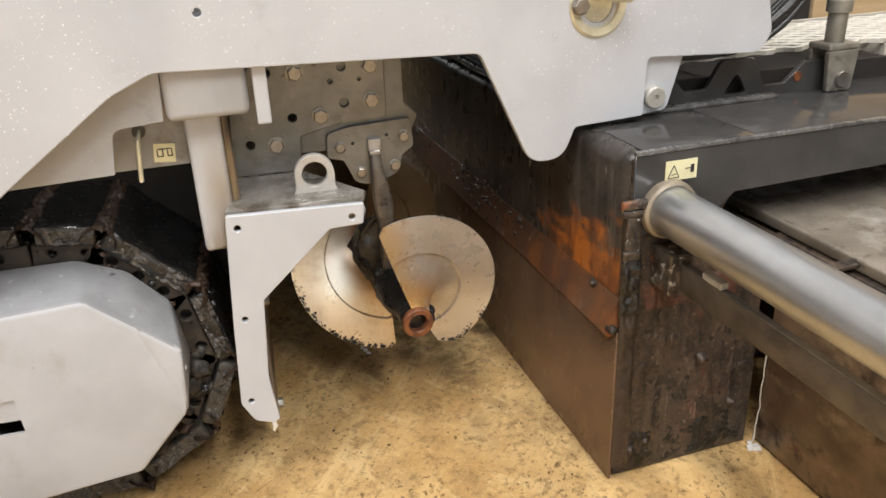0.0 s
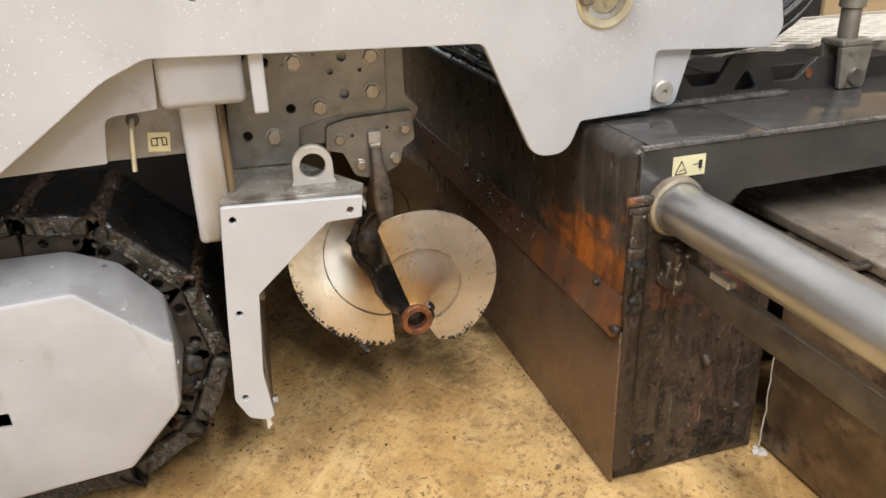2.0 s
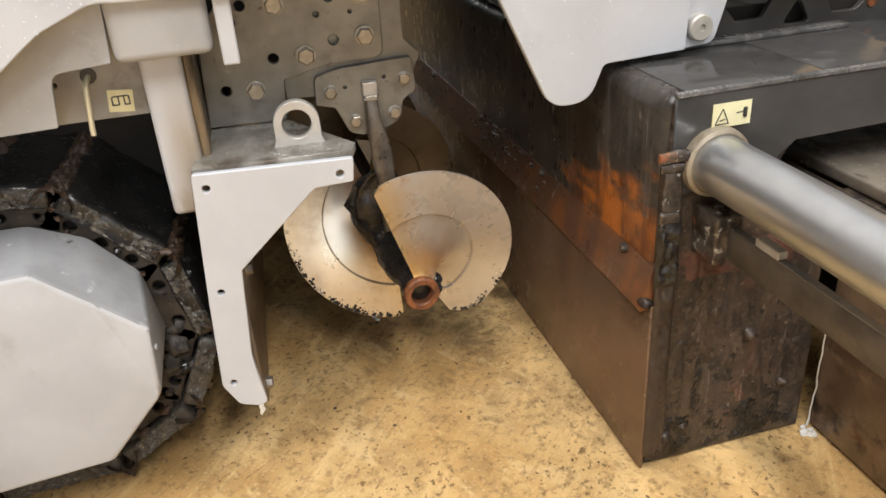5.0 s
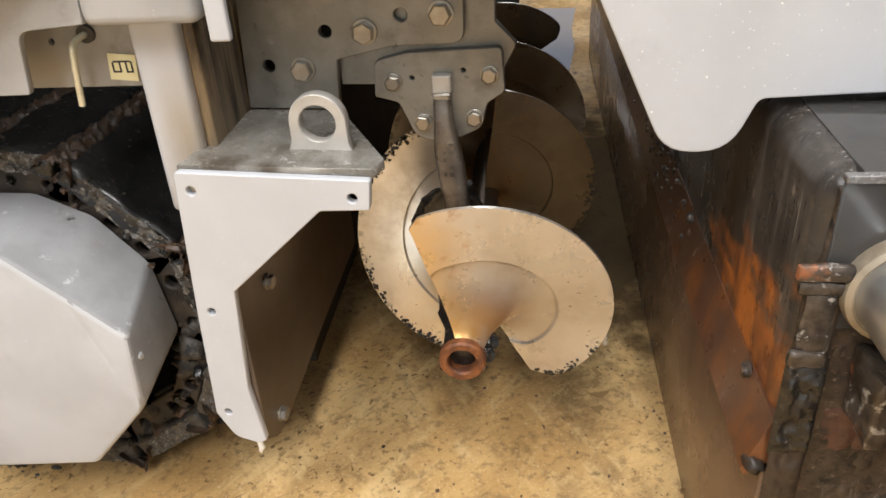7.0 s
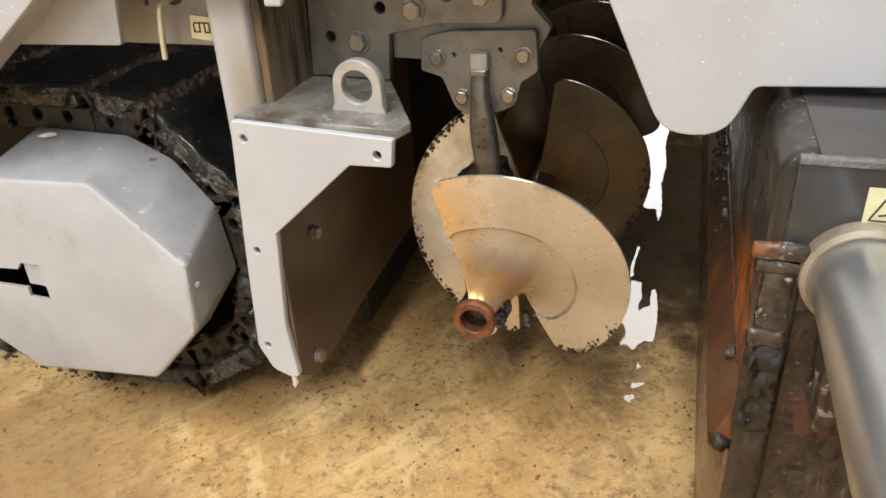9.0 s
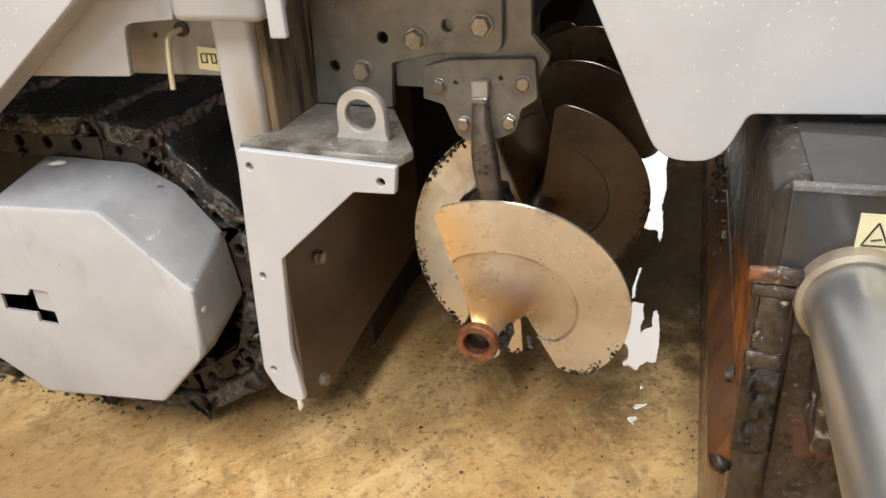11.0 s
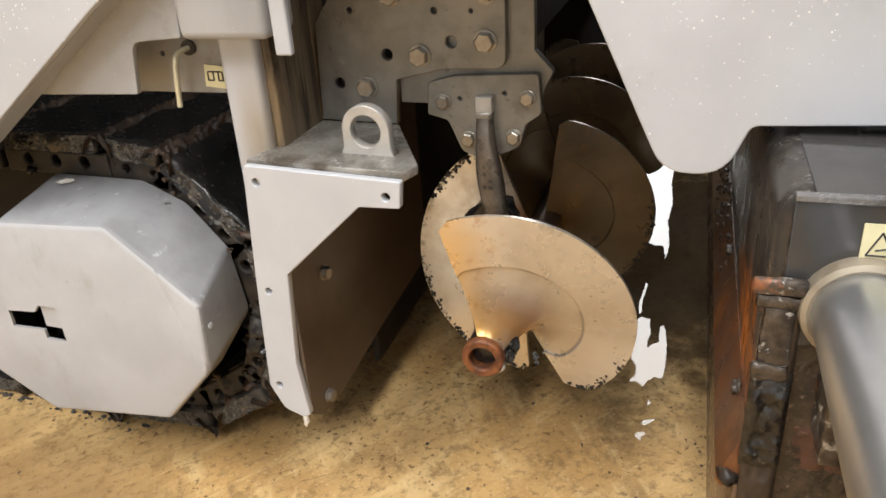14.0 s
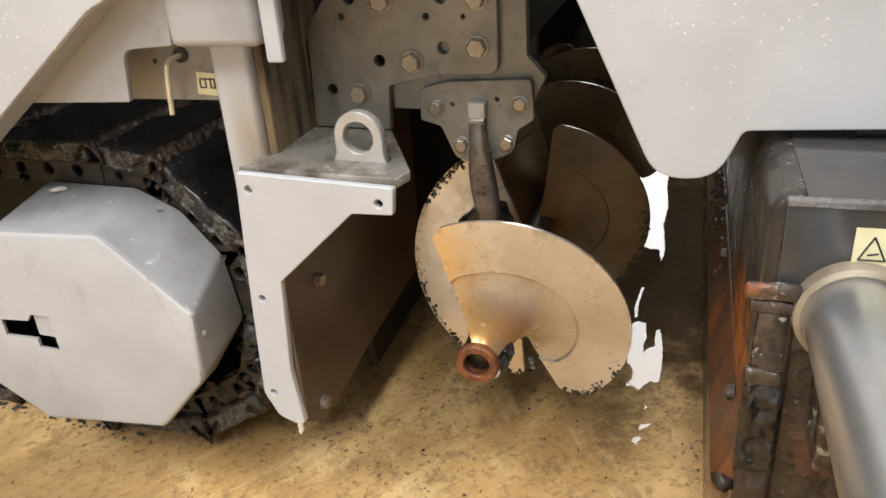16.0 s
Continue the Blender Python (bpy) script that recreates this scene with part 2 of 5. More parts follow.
# brown film on the rear flights, darkened to hold the tractor's shade
flight_brown_shade = flight_material("shaded_oily_brown_flight", (0.185, 0.148, 0.104), (0.125, 0.097, 0.064), (0.070, 0.050, 0.030), 82, 0.9, 0.46, 0.4, 0.12, 0.25)


def rust_field(m, z0, z1, v0, v1, colour, deep, scale, lo, hi):
    """Adds streaky rust patches that thin out upwards and away from the outer end."""
    nt, b = m.node_tree, m.node_tree.nodes["Principled BSDF"]
    src = b.inputs["Base Color"].links[0].from_socket
    z, v = height(nt), height(nt, "Y")
    zone = times(nt, ramp(nt, z, z1, z0), ramp(nt, v, v1, v0))
    wide = times(nt, times(nt, grain(nt, scale, 5, (1, 0.55, 1.15), 0.6), 0.9), times(nt, grain(nt, 110, 6), 0.1), "ADD")
    f = times(nt, ramp(nt, times(nt, wide, times(nt, zone, 0.34), "ADD"), lo, hi), ramp(nt, zone, 0.02, 0.22))
    rust = blend(nt, ramp(nt, grain(nt, 16, 8, (1, 1, 0.5)), 0.40, 0.62), colour, deep)
    src = blend(nt, f, src, rust)
    scr = times(nt, ramp(nt, grain(nt, 70, 7, (1, 1, 0.3)), 0.58, 0.70), ramp(nt, grain(nt, 12, 4), 0.50, 0.64))
    src = blend(nt, times(nt, scr, 0.8), src, (0.42, 0.36, 0.30))
    nt.links.new(src, b.inputs["Base Color"])
    return m


def screed_front_material():
    """Wet black paint with grey drag streaks and rust low by the outer corner."""
    m = material("rusting_black_front", (0.034, 0.030, 0.027), (0.062, 0.053, 0.045), 9, 0.28, 0, 0.10, 130,
                 [((0.12, 0.108, 0.098), 36, 0.50, 0.76, (1, 1, 0.05)), ((0.30, 0.285, 0.26), 130, 0.585, 0.72, (1, 1, 0.035)), ((0.060, 0.036, 0.023), 6, 0.52, 0.75, (1, 1, 0.3))], 0.08)
    m.node_tree.nodes["Principled BSDF"].inputs["Specular IOR Level"].default_value = 0.4
    return rust_field(m, 0.430, 0.60, 0.08, 0.55, (0.44, 0.145, 0.030), (0.15, 0.055, 0.022), 13, 0.60, 0.80)


front_rust = screed_front_material()
ledge_rust = rust_field(material("rusty_ledge", (0.10, 0.058, 0.038), (0.16, 0.085, 0.052), 7, 0.30, 0.2, 0.12, 120,
                                 [((0.045, 0.03, 0.024), 9, 0.52, 0.74, (1, 0.4, 1)), ((0.22, 0.18, 0.15), 60, 0.66, 0.80, (1, 0.3, 1))], 0.1),
                        0.34, 0.60, 0.05, 1.1, (0.25, 0.095, 0.032), (0.13, 0.060, 0.034), 20, 0.56, 1.0)
blade_brown = material("wet_brown_blade", (0.150, 0.098, 0.064), (0.21, 0.132, 0.082), 4, 0.26, 0.3, 0.06, 180,
                       [((0.26, 0.125, 0.06), 5, 0.55, 0.85, (1, 0.5, 0.3)), ((0.085, 0.058, 0.04), 4, 0.54, 0.80, (1, 0.6, 0.4))], 0.1)
blade_brown.node_tree.nodes["Principled BSDF"].inputs["Specular IOR Level"].default_value = 0.4
rust_scab = material("reddish_rust_scab", (0.115, 0.052, 0.036), (0.075, 0.038, 0.028), 20, 0.45, 0.1, 0.5, 80, [((0.03, 0.024, 0.02), 16, 0.50, 0.62, ISO), ((0.30, 0.20, 0.14), 50, 0.62, 0.74, ISO)], 0.1)
bar_steel = material("dirty_flat_bar", (0.080, 0.069, 0.058), (0.15, 0.127, 0.104), 14, 0.36, 0.2, 0.3, 100, [((0.03, 0.025, 0.02), 8, 0.52, 0.72, (1, 0.3, 1)), ((0.26, 0.22, 0.18), 50, 0.62, 0.75, (1, 0.2, 1))], 0.1)
ext_wall = material("stained_extension_wall", (0.10, 0.066, 0.044), (0.25, 0.175, 0.115), 6, 0.32, 0.15, 0.2, 120, [((0.34, 0.26, 0.17), 10, 0.54, 0.68, (1, 0.6, 1)), ((0.04, 0.028, 0.022), 9, 0.52, 0.68, ISO), ((0.17, 0.055, 0.028), 7, 0.60, 0.72, ISO)], 0.1)
side_grime = material("tar_caked_side_plate", (0.030, 0.024, 0.020), (0.088, 0.063, 0.045), 20, 0.36, 0.1, 0.6, 110,
                      [((0.12, 0.056, 0.036), 9, 0.54, 0.74, (1, 1, 0.3)), ((0.25, 0.20, 0.155), 70, 0.56, 0.72, (1, 1, 0.06)), ((0.012, 0.010, 0.009), 34, 0.52, 0.66, (1, 1, 0.10)), ((0.16, 0.115, 0.08), 150, 0.60, 0.70, ISO)], 0.16, 0, (1, 1, 0.14))


def column_material():
    """Grey paint with an oily yellow-brown stain running down one edge."""
    m = material("oil_stained_grey_paint", (0.555, 0.570, 0.600), (0.505, 0.520, 0.548), 5, 0.32, 0, 0.05, 260, [((0.38, 0.37, 0.35), 14, 0.56, 0.8, DOWN)], 0.08)
    nt, b = m.node_tree, m.node_tree.nodes["Principled BSDF"]
    src = b.inputs["Base Color"].links[0].from_socket
    edge = ramp(nt, times(nt, height(nt, "X"), times(nt, grain(nt, 18, 6, (1, 1, 0.2)), 0.05), "ADD"), -0.600, -0.550)
    low = ramp(nt, times(nt, height(nt), times(nt, grain(nt, 10, 5), 0.2), "ADD"), 0.92, 0.66)
    src = blend(nt, times(nt, times(nt, edge, low), 0.85), src, (0.30, 0.235, 0.15))
    foot = times(nt, ramp(nt, times(nt, height(nt), times(nt, grain(nt, 14, 6), 0.12), "ADD"), 0.68, 0.58), ramp(nt, grain(nt, 26, 7, (1, 1, 0.3)), 0.42, 0.62))
    src = blend(nt, times(nt, foot, 0.6), src, (0.26, 0.20, 0.13))
    nt.links.new(src, b.inputs["Base Color"])
    return m


stained_column = column_material()


def floor_material():
    m = bpy.data.materials.new("stained_concrete")
    m.use_nodes = True
    nt = m.node_tree
    b = nt.nodes["Principled BSDF"]
    col = blend(nt, ramp(nt, grain(nt, 2.4, 8), 0.38, 0.62), (0.52, 0.315, 0.120), (0.72, 0.49, 0.218))
    # rubbed-in traffic film, wipe marks, mottling, pits
    col = blend(nt, times(nt, ramp(nt, grain(nt, 1.3, 5), 0.44, 0.66), 0.45), col, (0.33, 0.205, 0.088))
    col = blend(nt, times(nt, ramp(nt, grain(nt, 5.5, 8, (1, 0.6, 1)), 0.48, 0.68), 0.75), col, (0.27, 0.17, 0.075))
    col = blend(nt, times(nt, ramp(nt, grain(nt, 12, 9, (1.6, 0.5, 1), 0.6, 35), 0.53, 0.66), 0.7), col, (0.72, 0.515, 0.25))
    col = blend(nt, times(nt, ramp(nt, grain(nt, 9, 7, (2.6, 0.22, 1), 0.6, -28), 0.52, 0.66), 0.55), col, (0.73, 0.52, 0.245))
    col = blend(nt, times(nt, ramp(nt, grain(nt, 17, 9, (1.3, 0.7, 1), 0.6, 40), 0.55, 0.70), 0.65), col, (0.22, 0.135, 0.055))
    col = blend(nt, times(nt, ramp(nt, grain(nt, 20, 9, (1.5, 0.7, 1), 0.7, -35), 0.55, 0.67), 0.6), col, (0.225, 0.138, 0.060))
    col = blend(nt, times(nt, times(nt, ramp(nt, grain(nt, 24, 5), 0.60, 0.68), ramp(nt, grain(nt, 3.2, 4), 0.45, 0.6)), 0.85), col, (0.13, 0.082, 0.042))
    col = blend(nt, times(nt, ramp(nt, grain(nt, 55, 8), 0.54, 0.65), 0.55), col, (0.23, 0.145, 0.068))
    col = blend(nt, times(nt, ramp(nt, grain(nt, 160, 4), 0.56, 0.66), 0.5), col, (0.73, 0.54, 0.30))
    col = blend(nt, times(nt, ramp(nt, grain(nt, 8, 9, (1, 1, 1), 0.75), 0.55, 0.63), 0.5), col, (0.22, 0.138, 0.062))
    brush = times(nt, ramp(nt, grain(nt, 45, 8, (2.2, 0.35, 1), 0.7, -40), 0.50, 0.66), ramp(nt, grain(nt, 3.0, 4), 0.38, 0.58))
    col = blend(nt, times(nt, brush, 0.38), col, (0.26, 0.155, 0.064))
    pits = times(nt, ramp(nt, grain(nt, 85, 5, (1, 0.8, 1)), 0.585, 0.63), ramp(nt, grain(nt, 4.5, 4), 0.46, 0.58))
    col = blend(nt, times(nt, pits, 0.85), col, (0.125, 0.070, 0.030))
    col = blend(nt, times(nt, ramp(nt, grain(nt, 34, 6, (1, 0.8, 1)), 0.655, 0.69), 0.85), col, (0.105, 0.060, 0.028))
    crack = times(nt, ramp(nt, grain(nt, 40, 4, (4.0, 0.12, 1), 0.6, -52), 0.655, 0.70), ramp(nt, grain(nt, 5, 3), 0.52, 0.62))
    col = blend(nt, times(nt, crack, 0.8), col, (0.10, 0.062, 0.03))
    # damp around the puddles, darkened further to paint in shade by the auger
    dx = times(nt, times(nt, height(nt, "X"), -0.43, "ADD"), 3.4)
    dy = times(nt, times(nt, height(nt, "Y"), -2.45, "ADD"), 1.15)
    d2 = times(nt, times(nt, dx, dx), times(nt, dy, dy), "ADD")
    damp_shade = ramp(nt, times(nt, d2, times(nt, grain(nt, 9, 8), 1.6), "ADD"), 1.75, 1.1)
    col = blend(nt, times(nt, damp_shade, 0.92), col, (0.058, 0.038, 0.019))
    # broad browner patch with a streaky edge
    sx = times(nt, times(nt, height(nt, "X"), 0.62, "ADD"), 2.6)
    sy = times(nt, times(nt, height(nt, "Y"), -1.05, "ADD"), 4.5)
    dark_patch = ramp(nt, times(nt, times(nt, times(nt, sx, sx), times(nt, sy, sy), "ADD"), times(nt, grain(nt, 7, 8, (1.6, 0.5, 1), 0.6, -30), 2.4), "ADD"), 3.4, 1.5)
    col = blend(nt, times(nt, dark_patch, 0.75), col, (0.22, 0.13, 0.055))
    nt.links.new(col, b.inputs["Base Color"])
    dry = times(nt, times(nt, ramp(nt, grain(nt, 3.0, 7), 0.36, 0.64), 0.30), 0.48, "ADD")
    nt.links.new(times(nt, dry, times(nt, times(nt, damp_shade, 0.15), 1.0, "ADD")), b.inputs["Roughness"])
    nt.links.new(times(nt, times(nt, damp_shade, -0.09), 0.1, "ADD"), b.inputs["Specular IOR Level"])
    bp = node(nt, "ShaderNodeBump", Strength=0.4, Distance=0.002)
    nt.links.new(grain(nt, 110, 8), bp.inputs["Height"])
    nt.links.new(bp.outputs[0], b.inputs["Normal"])
    return m


concrete = floor_material()
water = bpy.data.materials.new("standing_water")
water.use_nodes = True
wb = water.node_tree.nodes["Principled BSDF"]
wb.inputs["Base Color"].default_value = (0.36, 0.235, 0.105, 1)
wb.inputs["Roughness"].default_value = 0.03
wb.inputs["Specular IOR Level"].default_value = 0.8

# opaque near-white instead of clear water, a painted glint for each drop
drop_water = bpy.data.materials.new("water_drop")
drop_water.use_nodes = True
db = drop_water.node_tree.nodes["Principled BSDF"]
db.inputs["Base Color"].default_value = (0.8, 0.8, 0.8, 1)
db.inputs["Roughness"].default_value = 0.05
grit_brown = material("asphalt_crumb", (0.055, 0.036, 0.022), (0.10, 0.064, 0.036), 40, 0.7, 0, 0.3, 90)
# near-black for the oily hull and hollow parts; deep shade is in the colour
shade_black = material("oily_shade_black", (0.012, 0.010, 0.009), (0.022, 0.017, 0.014), 6, 0.75, 0, 0.2, 120, [((0.07, 0.05, 0.035), 8, 0.6, 0.8, DOWN)], 0.1)
worn_black = material("worn_edge_paint", (0.20, 0.195, 0.19), (0.09, 0.088, 0.085), 20, 0.26, 0.3, 0.1, 200, [((0.34, 0.33, 0.31), 30, 0.56, 0.66, (0.3, 1, 1))], 0.1)
tar_wet = material("wet_tar", (0.010, 0.009, 0.008), (0.020, 0.017, 0.015), 40, 0.3, 0, 0.6, 90, [((0.10, 0.088, 0.075), 60, 0.60, 0.74, ISO), ((0.26, 0.24, 0.21), 120, 0.64, 0.72, ISO)], 0.12)


# ---------------------------------------------------------------- builders
def empty(name, at=(0, 0, 0), turn=0.0, **tags):
    ob = new(name)
    ob.empty_display_size = 0.05
    ob.matrix_world = Matrix.Translation(at) @ Matrix.Rotation(radians(turn), 4, "Z")
    return tagged(ob, **tags)


def link_mesh(name, me, mat, parent=None, label="", m=None, smooth=False):
    ob = new(name, me)
    me.materials.clear()
    me.materials.append(mat)
    if smooth:
        for p in me.polygons:
            p.use_smooth = True
    if parent is not None:
        ob.parent = parent
    if m is not None:
        ob.matrix_basis = m
    if label:
        ob["label"] = label
    return ob


def part(name, bm, mat, parent=None, label="", m=None, smooth=False):
    me = bpy.data.meshes.new(name)
    bm.normal_update()
    bm.to_mesh(me)
    bm.free()
    return link_mesh(name, me, mat, parent, label, m, smooth)


def rounded(points, steps=5):
    """An outline from corners (x, y) or (x, y, radius)."""
    out, n = [], len(points)
    for i in range(n):
        p = Vector(points[i][:2])
        r = points[i][2] if len(points[i]) > 2 else 0.0
        if r <= 0:
            out.append(p)
            continue
        a, b = Vector(points[i - 1][:2]) - p, Vector(points[(i + 1) % n][:2]) - p
        la, lb = a.length, b.length
        ang = a.angle(b)
        d = min(r / math.tan(ang / 2), la * 0.48, lb * 0.48)
        p0, p1 = p + a / la * d, p + b / lb * d
        for k in range(steps + 1):
            s = k / steps
            out.append(p0 * (1 - s) ** 2 + p * 2 * s * (1 - s) + p1 * s * s)
    return out


def disc(x, y, r, n=16):
    return [Vector((x + r * math.cos(2 * math.pi * k / n), y + r * math.sin(2 * math.pi * k / n))) for k in range(n)]


def plate_mesh(outline, holes=(), thick=0.01, bevel=0.001):
    """A flat plate with real holes and eased edges, in its own XY, centred on z = 0."""
    cu = bpy.data.curves.new("plate", "CURVE")
    cu.dimensions, cu.fill_mode, cu.extrude = "2D", "BOTH", max(thick / 2 - bevel, 0.0002)
    cu.bevel_depth, cu.bevel_resolution, cu.offset = bevel, 1, -bevel
    for loop in (outline, *holes):
        sp = cu.splines.new("POLY")
        sp.points.add(len(loop) - 1)
        for q, v in zip(sp.points, loop):
            q.co = (v[0], v[1], 0, 1)
        sp.use_cyclic_u = True
    ob = bpy.data.objects.new("plate", cu)
    scene.collection.objects.link(ob)
    me = bpy.data.meshes.new_from_object(ob.evaluated_get(bpy.context.evaluated_depsgraph_get()))
    bpy.data.objects.remove(ob)
    bpy.data.curves.remove(cu)
    return me


def on_y(y, thick=0.0):
    """Stands a plate up: its XY becomes world XZ, its front face at y."""
    return Matrix.Translation((0, y + thick / 2, 0)) @ Matrix.Rotation(radians(90), 4, "X")


def on_x(x):
    """Stands a plate across: its XY becomes world YZ at x."""
    return Matrix.Translation((x, 0, 0)) @ Matrix(((0, 0, 1, 0), (1, 0, 0, 0), (0, 1, 0, 0), (0, 0, 0, 1)))


def upright(name, outline, y, thick, mat, parent, holes=(), bevel=0.0012, label=""):
    return link_mesh(name, plate_mesh(rounded(outline), holes, thick, bevel), mat, parent, label, on_y(y, thick))


def across(name, outline, x, thick, mat, parent, holes=(), bevel=0.0012, label=""):
    return link_mesh(name, plate_mesh(rounded(outline), holes, thick, bevel), mat, parent, label, on_x(x))


def flat(name, outline, z, thick, mat, parent, holes=(), bevel=0.0012, label=""):
    return link_mesh(name, plate_mesh(rounded(outline), holes, thick, bevel), mat, parent, label, Matrix.Translation((0, 0, z)))


def box(x0, x1, y0, y1, z0, z1, bevel=0.003, seg=2):
    bm = bmesh.new()
    bmesh.ops.create_cube(bm, size=1)
    bmesh.ops.scale(bm, vec=(x1 - x0, y1 - y0, z1 - z0), verts=bm.verts)
    bmesh.ops.translate(bm, vec=((x0 + x1) / 2, (y0 + y1) / 2, (z0 + z1) / 2), verts=bm.verts)
    if bevel > 0:
        bmesh.ops.bevel(bm, geom=bm.edges[:], offset=bevel, segments=seg, profile=0.5, affect="EDGES")
    return bm


def lathe(profile, n=32, axis="Y"):
    """A turned piece: profile of (radius, along) about the axis, closed where radius is 0."""
    bm = bmesh.new()
    rings = []
    for r, s in profile:
        ring = []
        for k in range(n):
            a = 2 * math.pi * k / n
            c, d = r * math.cos(a), r * math.sin(a)
            ring.append(bm.verts.new((c, s, d) if axis == "Y" else ((s, c, d) if axis == "X" else (c, d, s))))
        rings.append(ring)
    for a, b in zip(rings, rings[1:]):
        for k in range(n):
            bm.faces.new((a[k], a[(k + 1) % n], b[(k + 1) % n], b[k]))
    if profile[0][0] > 0:
        bm.faces.new(rings[0])
    if profile[-1][0] > 0:
        bm.faces.new(rings[-1][::-1])
    bmesh.ops.remove_doubles(bm, verts=bm.verts, dist=1e-5)
    bmesh.ops.recalc_face_normals(bm, faces=bm.faces)
    return bm


def smooth_by_angle(ob, deg=35):
    me = ob.data
    for p in me.polygons:
        p.use_smooth = True
    me.set_sharp_from_angle(angle=radians(deg))
    return ob


def tube(name, points, radius, mat, parent=None, label="", n=8):
    cu = bpy.data.curves.new(name, "CURVE")
    cu.dimensions, cu.bevel_depth, cu.bevel_resolution, cu.use_fill_caps = "3D", radius, max(1, n // 4), True
    sp = cu.splines.new("NURBS" if len(points) > 2 else "POLY")
    sp.points.add(len(points) - 1)
    for q, v in zip(sp.points, points):
        q.co = (*v, 1)
    sp.use_endpoint_u = True
    sp.order_u = min(4, len(points))
    sp.resolution_u = 6
    ob = bpy.data.objects.new(name, cu)
    scene.collection.objects.link(ob)
    me = bpy.data.meshes.new_from_object(ob.evaluated_get(bpy.context.evaluated_depsgraph_get()))
    bpy.data.objects.remove(ob)
    bpy.data.curves.remove(cu)
    o = link_mesh(name, me, mat, parent, label)
    return smooth_by_angle(o, 50)


def hex_bolt_mesh(r=0.013, h=0.011):
    """A hexagon head on a washer, facing -y."""
    bm = bmesh.new()
    for n, rad, y0, y1, ch in ((20, r * 1.28, 0.0, -0.003, 0.0006), (6, r * 1.12, -0.003, -0.003 - h, 0.0022)):
        a = [bm.verts.new((rad * math.cos(2 * math.pi * k / n), y0, rad * math.sin(2 * math.pi * k / n))) for k in range(n)]
        b = [bm.verts.new((v.co.x, y1 + ch * 0.6, v.co.z)) for v in a]
        c = [bm.verts.new((v.co.x * (1 - ch / rad), y1, v.co.z * (1 - ch / rad))) for v in a]
        for p, q in ((a, b), (b, c)):
            for k in range(n):
                bm.faces.new((p[k], p[(k + 1) % n], q[(k + 1) % n], q[k]))
        bm.faces.new(c)
    bmesh.ops.recalc_face_normals(bm, faces=bm.faces)
    me = bpy.data.meshes.new("bolt")
    bm.to_mesh(me)
    bm.free()
    me.materials.append(bolt_steel)
    return me


BOLT, BOLT_SMALL, BOLT_RUSTY = hex_bolt_mesh(), hex_bolt_mesh(0.0095, 0.008), hex_bolt_mesh(0.008, 0.006)
BOLT_RUSTY.materials[0] = greasy_block
BOLT_PAINTED = hex_bolt_mesh(0.006, 0.004)
BOLT_PAINTED.materials[0] = cover_paint


def bolt(x, y, z, parent, mesh=None, turn=0.0, spin=0.0):
    ob = new("bolt", mesh or BOLT)
    ob.parent = parent
    ob.matrix_basis = Matrix.Translation((x, y, z)) @ Matrix.Rotation(radians(turn), 4, "Z") @ Matrix.Rotation(radians(spin), 4, "Y")
    return ob


# ---------------------------------------------------------------- hall
def sheet(name, x0, x1, y0, y1, z0, z1, mat, label=""):
    ob = part(name, box(x0, x1, y0, y1, z0, z1, 0), mat)
    return tagged(ob, label=label, kind="structure")


sheet("floor", -9, 9, -7, 7.5, -0.15, 0, concrete, "stained yellowish concrete hall floor with dampness and painted-in shade by the auger")
sheet("wall_west", -9.2, -9, -7, 7.5, -0.15, 6, wall_paint, "painted hall wall")
sheet("wall_east", 9, 9.2, -7, 7.5, -0.15, 6, wall_paint, "painted hall wall")
# unseen south wall, its opening assumed to go with the fill light
sheet("wall_south_left", -9.2, -4.0, -7.2, -7, -0.15, 6, wall_paint, "painted hall wall, unseen, beside an assumed opening")
sheet("wall_south_right", 3.0, 9.2, -7.2, -7, -0.15, 6, wall_paint, "painted hall wall, unseen, beside an assumed opening")
sheet("wall_south_top", -4.0, 3.0, -7.2, -7, 4.4, 6, wall_paint, "painted lintel, unseen, over an assumed opening")
sheet("wall_north_left", -9.2, -0.95, 7.5, 7.7, -0.15, 6, wall_paint, "painted hall wall beside the gate")
sheet("wall_north_right", 0.55, 9.2, 7.5, 7.7, -0.15, 6, wall_paint, "painted hall wall beside the gate")
sheet("wall_north_top", -0.95, 0.55, 7.5, 7.7, 5.0, 6, wall_paint, "painted lintel over the gate")
sheet("ceiling", -9.2, 9.2, -7.2, 7.7, 6, 6.2, wall_paint, "hall ceiling")
LAMP, DAY = (1.0, 0.985, 0.98), (1.0, 0.98, 0.95)
for px, py, watts in ((-2.6, -2.8, 230), (1.2, -4.2, 338), (-0.6, -1.4, 182), (2.5, 1.3, 240)):
    area_lamp("ceiling_light", pose(px, py, 5.9, 0, 0, 0), 0.6, 3.4, watts, LAMP)
# fill light added from behind the camera; no door is known there
area_lamp("front_fill_light", pose(-0.5, -6.9, 2.3, 90, 0, 0), 6.6, 4.0, 65, DAY)
area_lamp("gate_daylight", pose(-0.2, 7.35, 3.6, -90, 0, 0), 1.4, 4.2, 110, DAY)

# ---------------------------------------------------------------- tractor rear side
tractor = empty("paver_tractor", (0.5, 1.318, 0), 4.12, label="light grey road paver tractor standing on the hall floor", category="road paver")
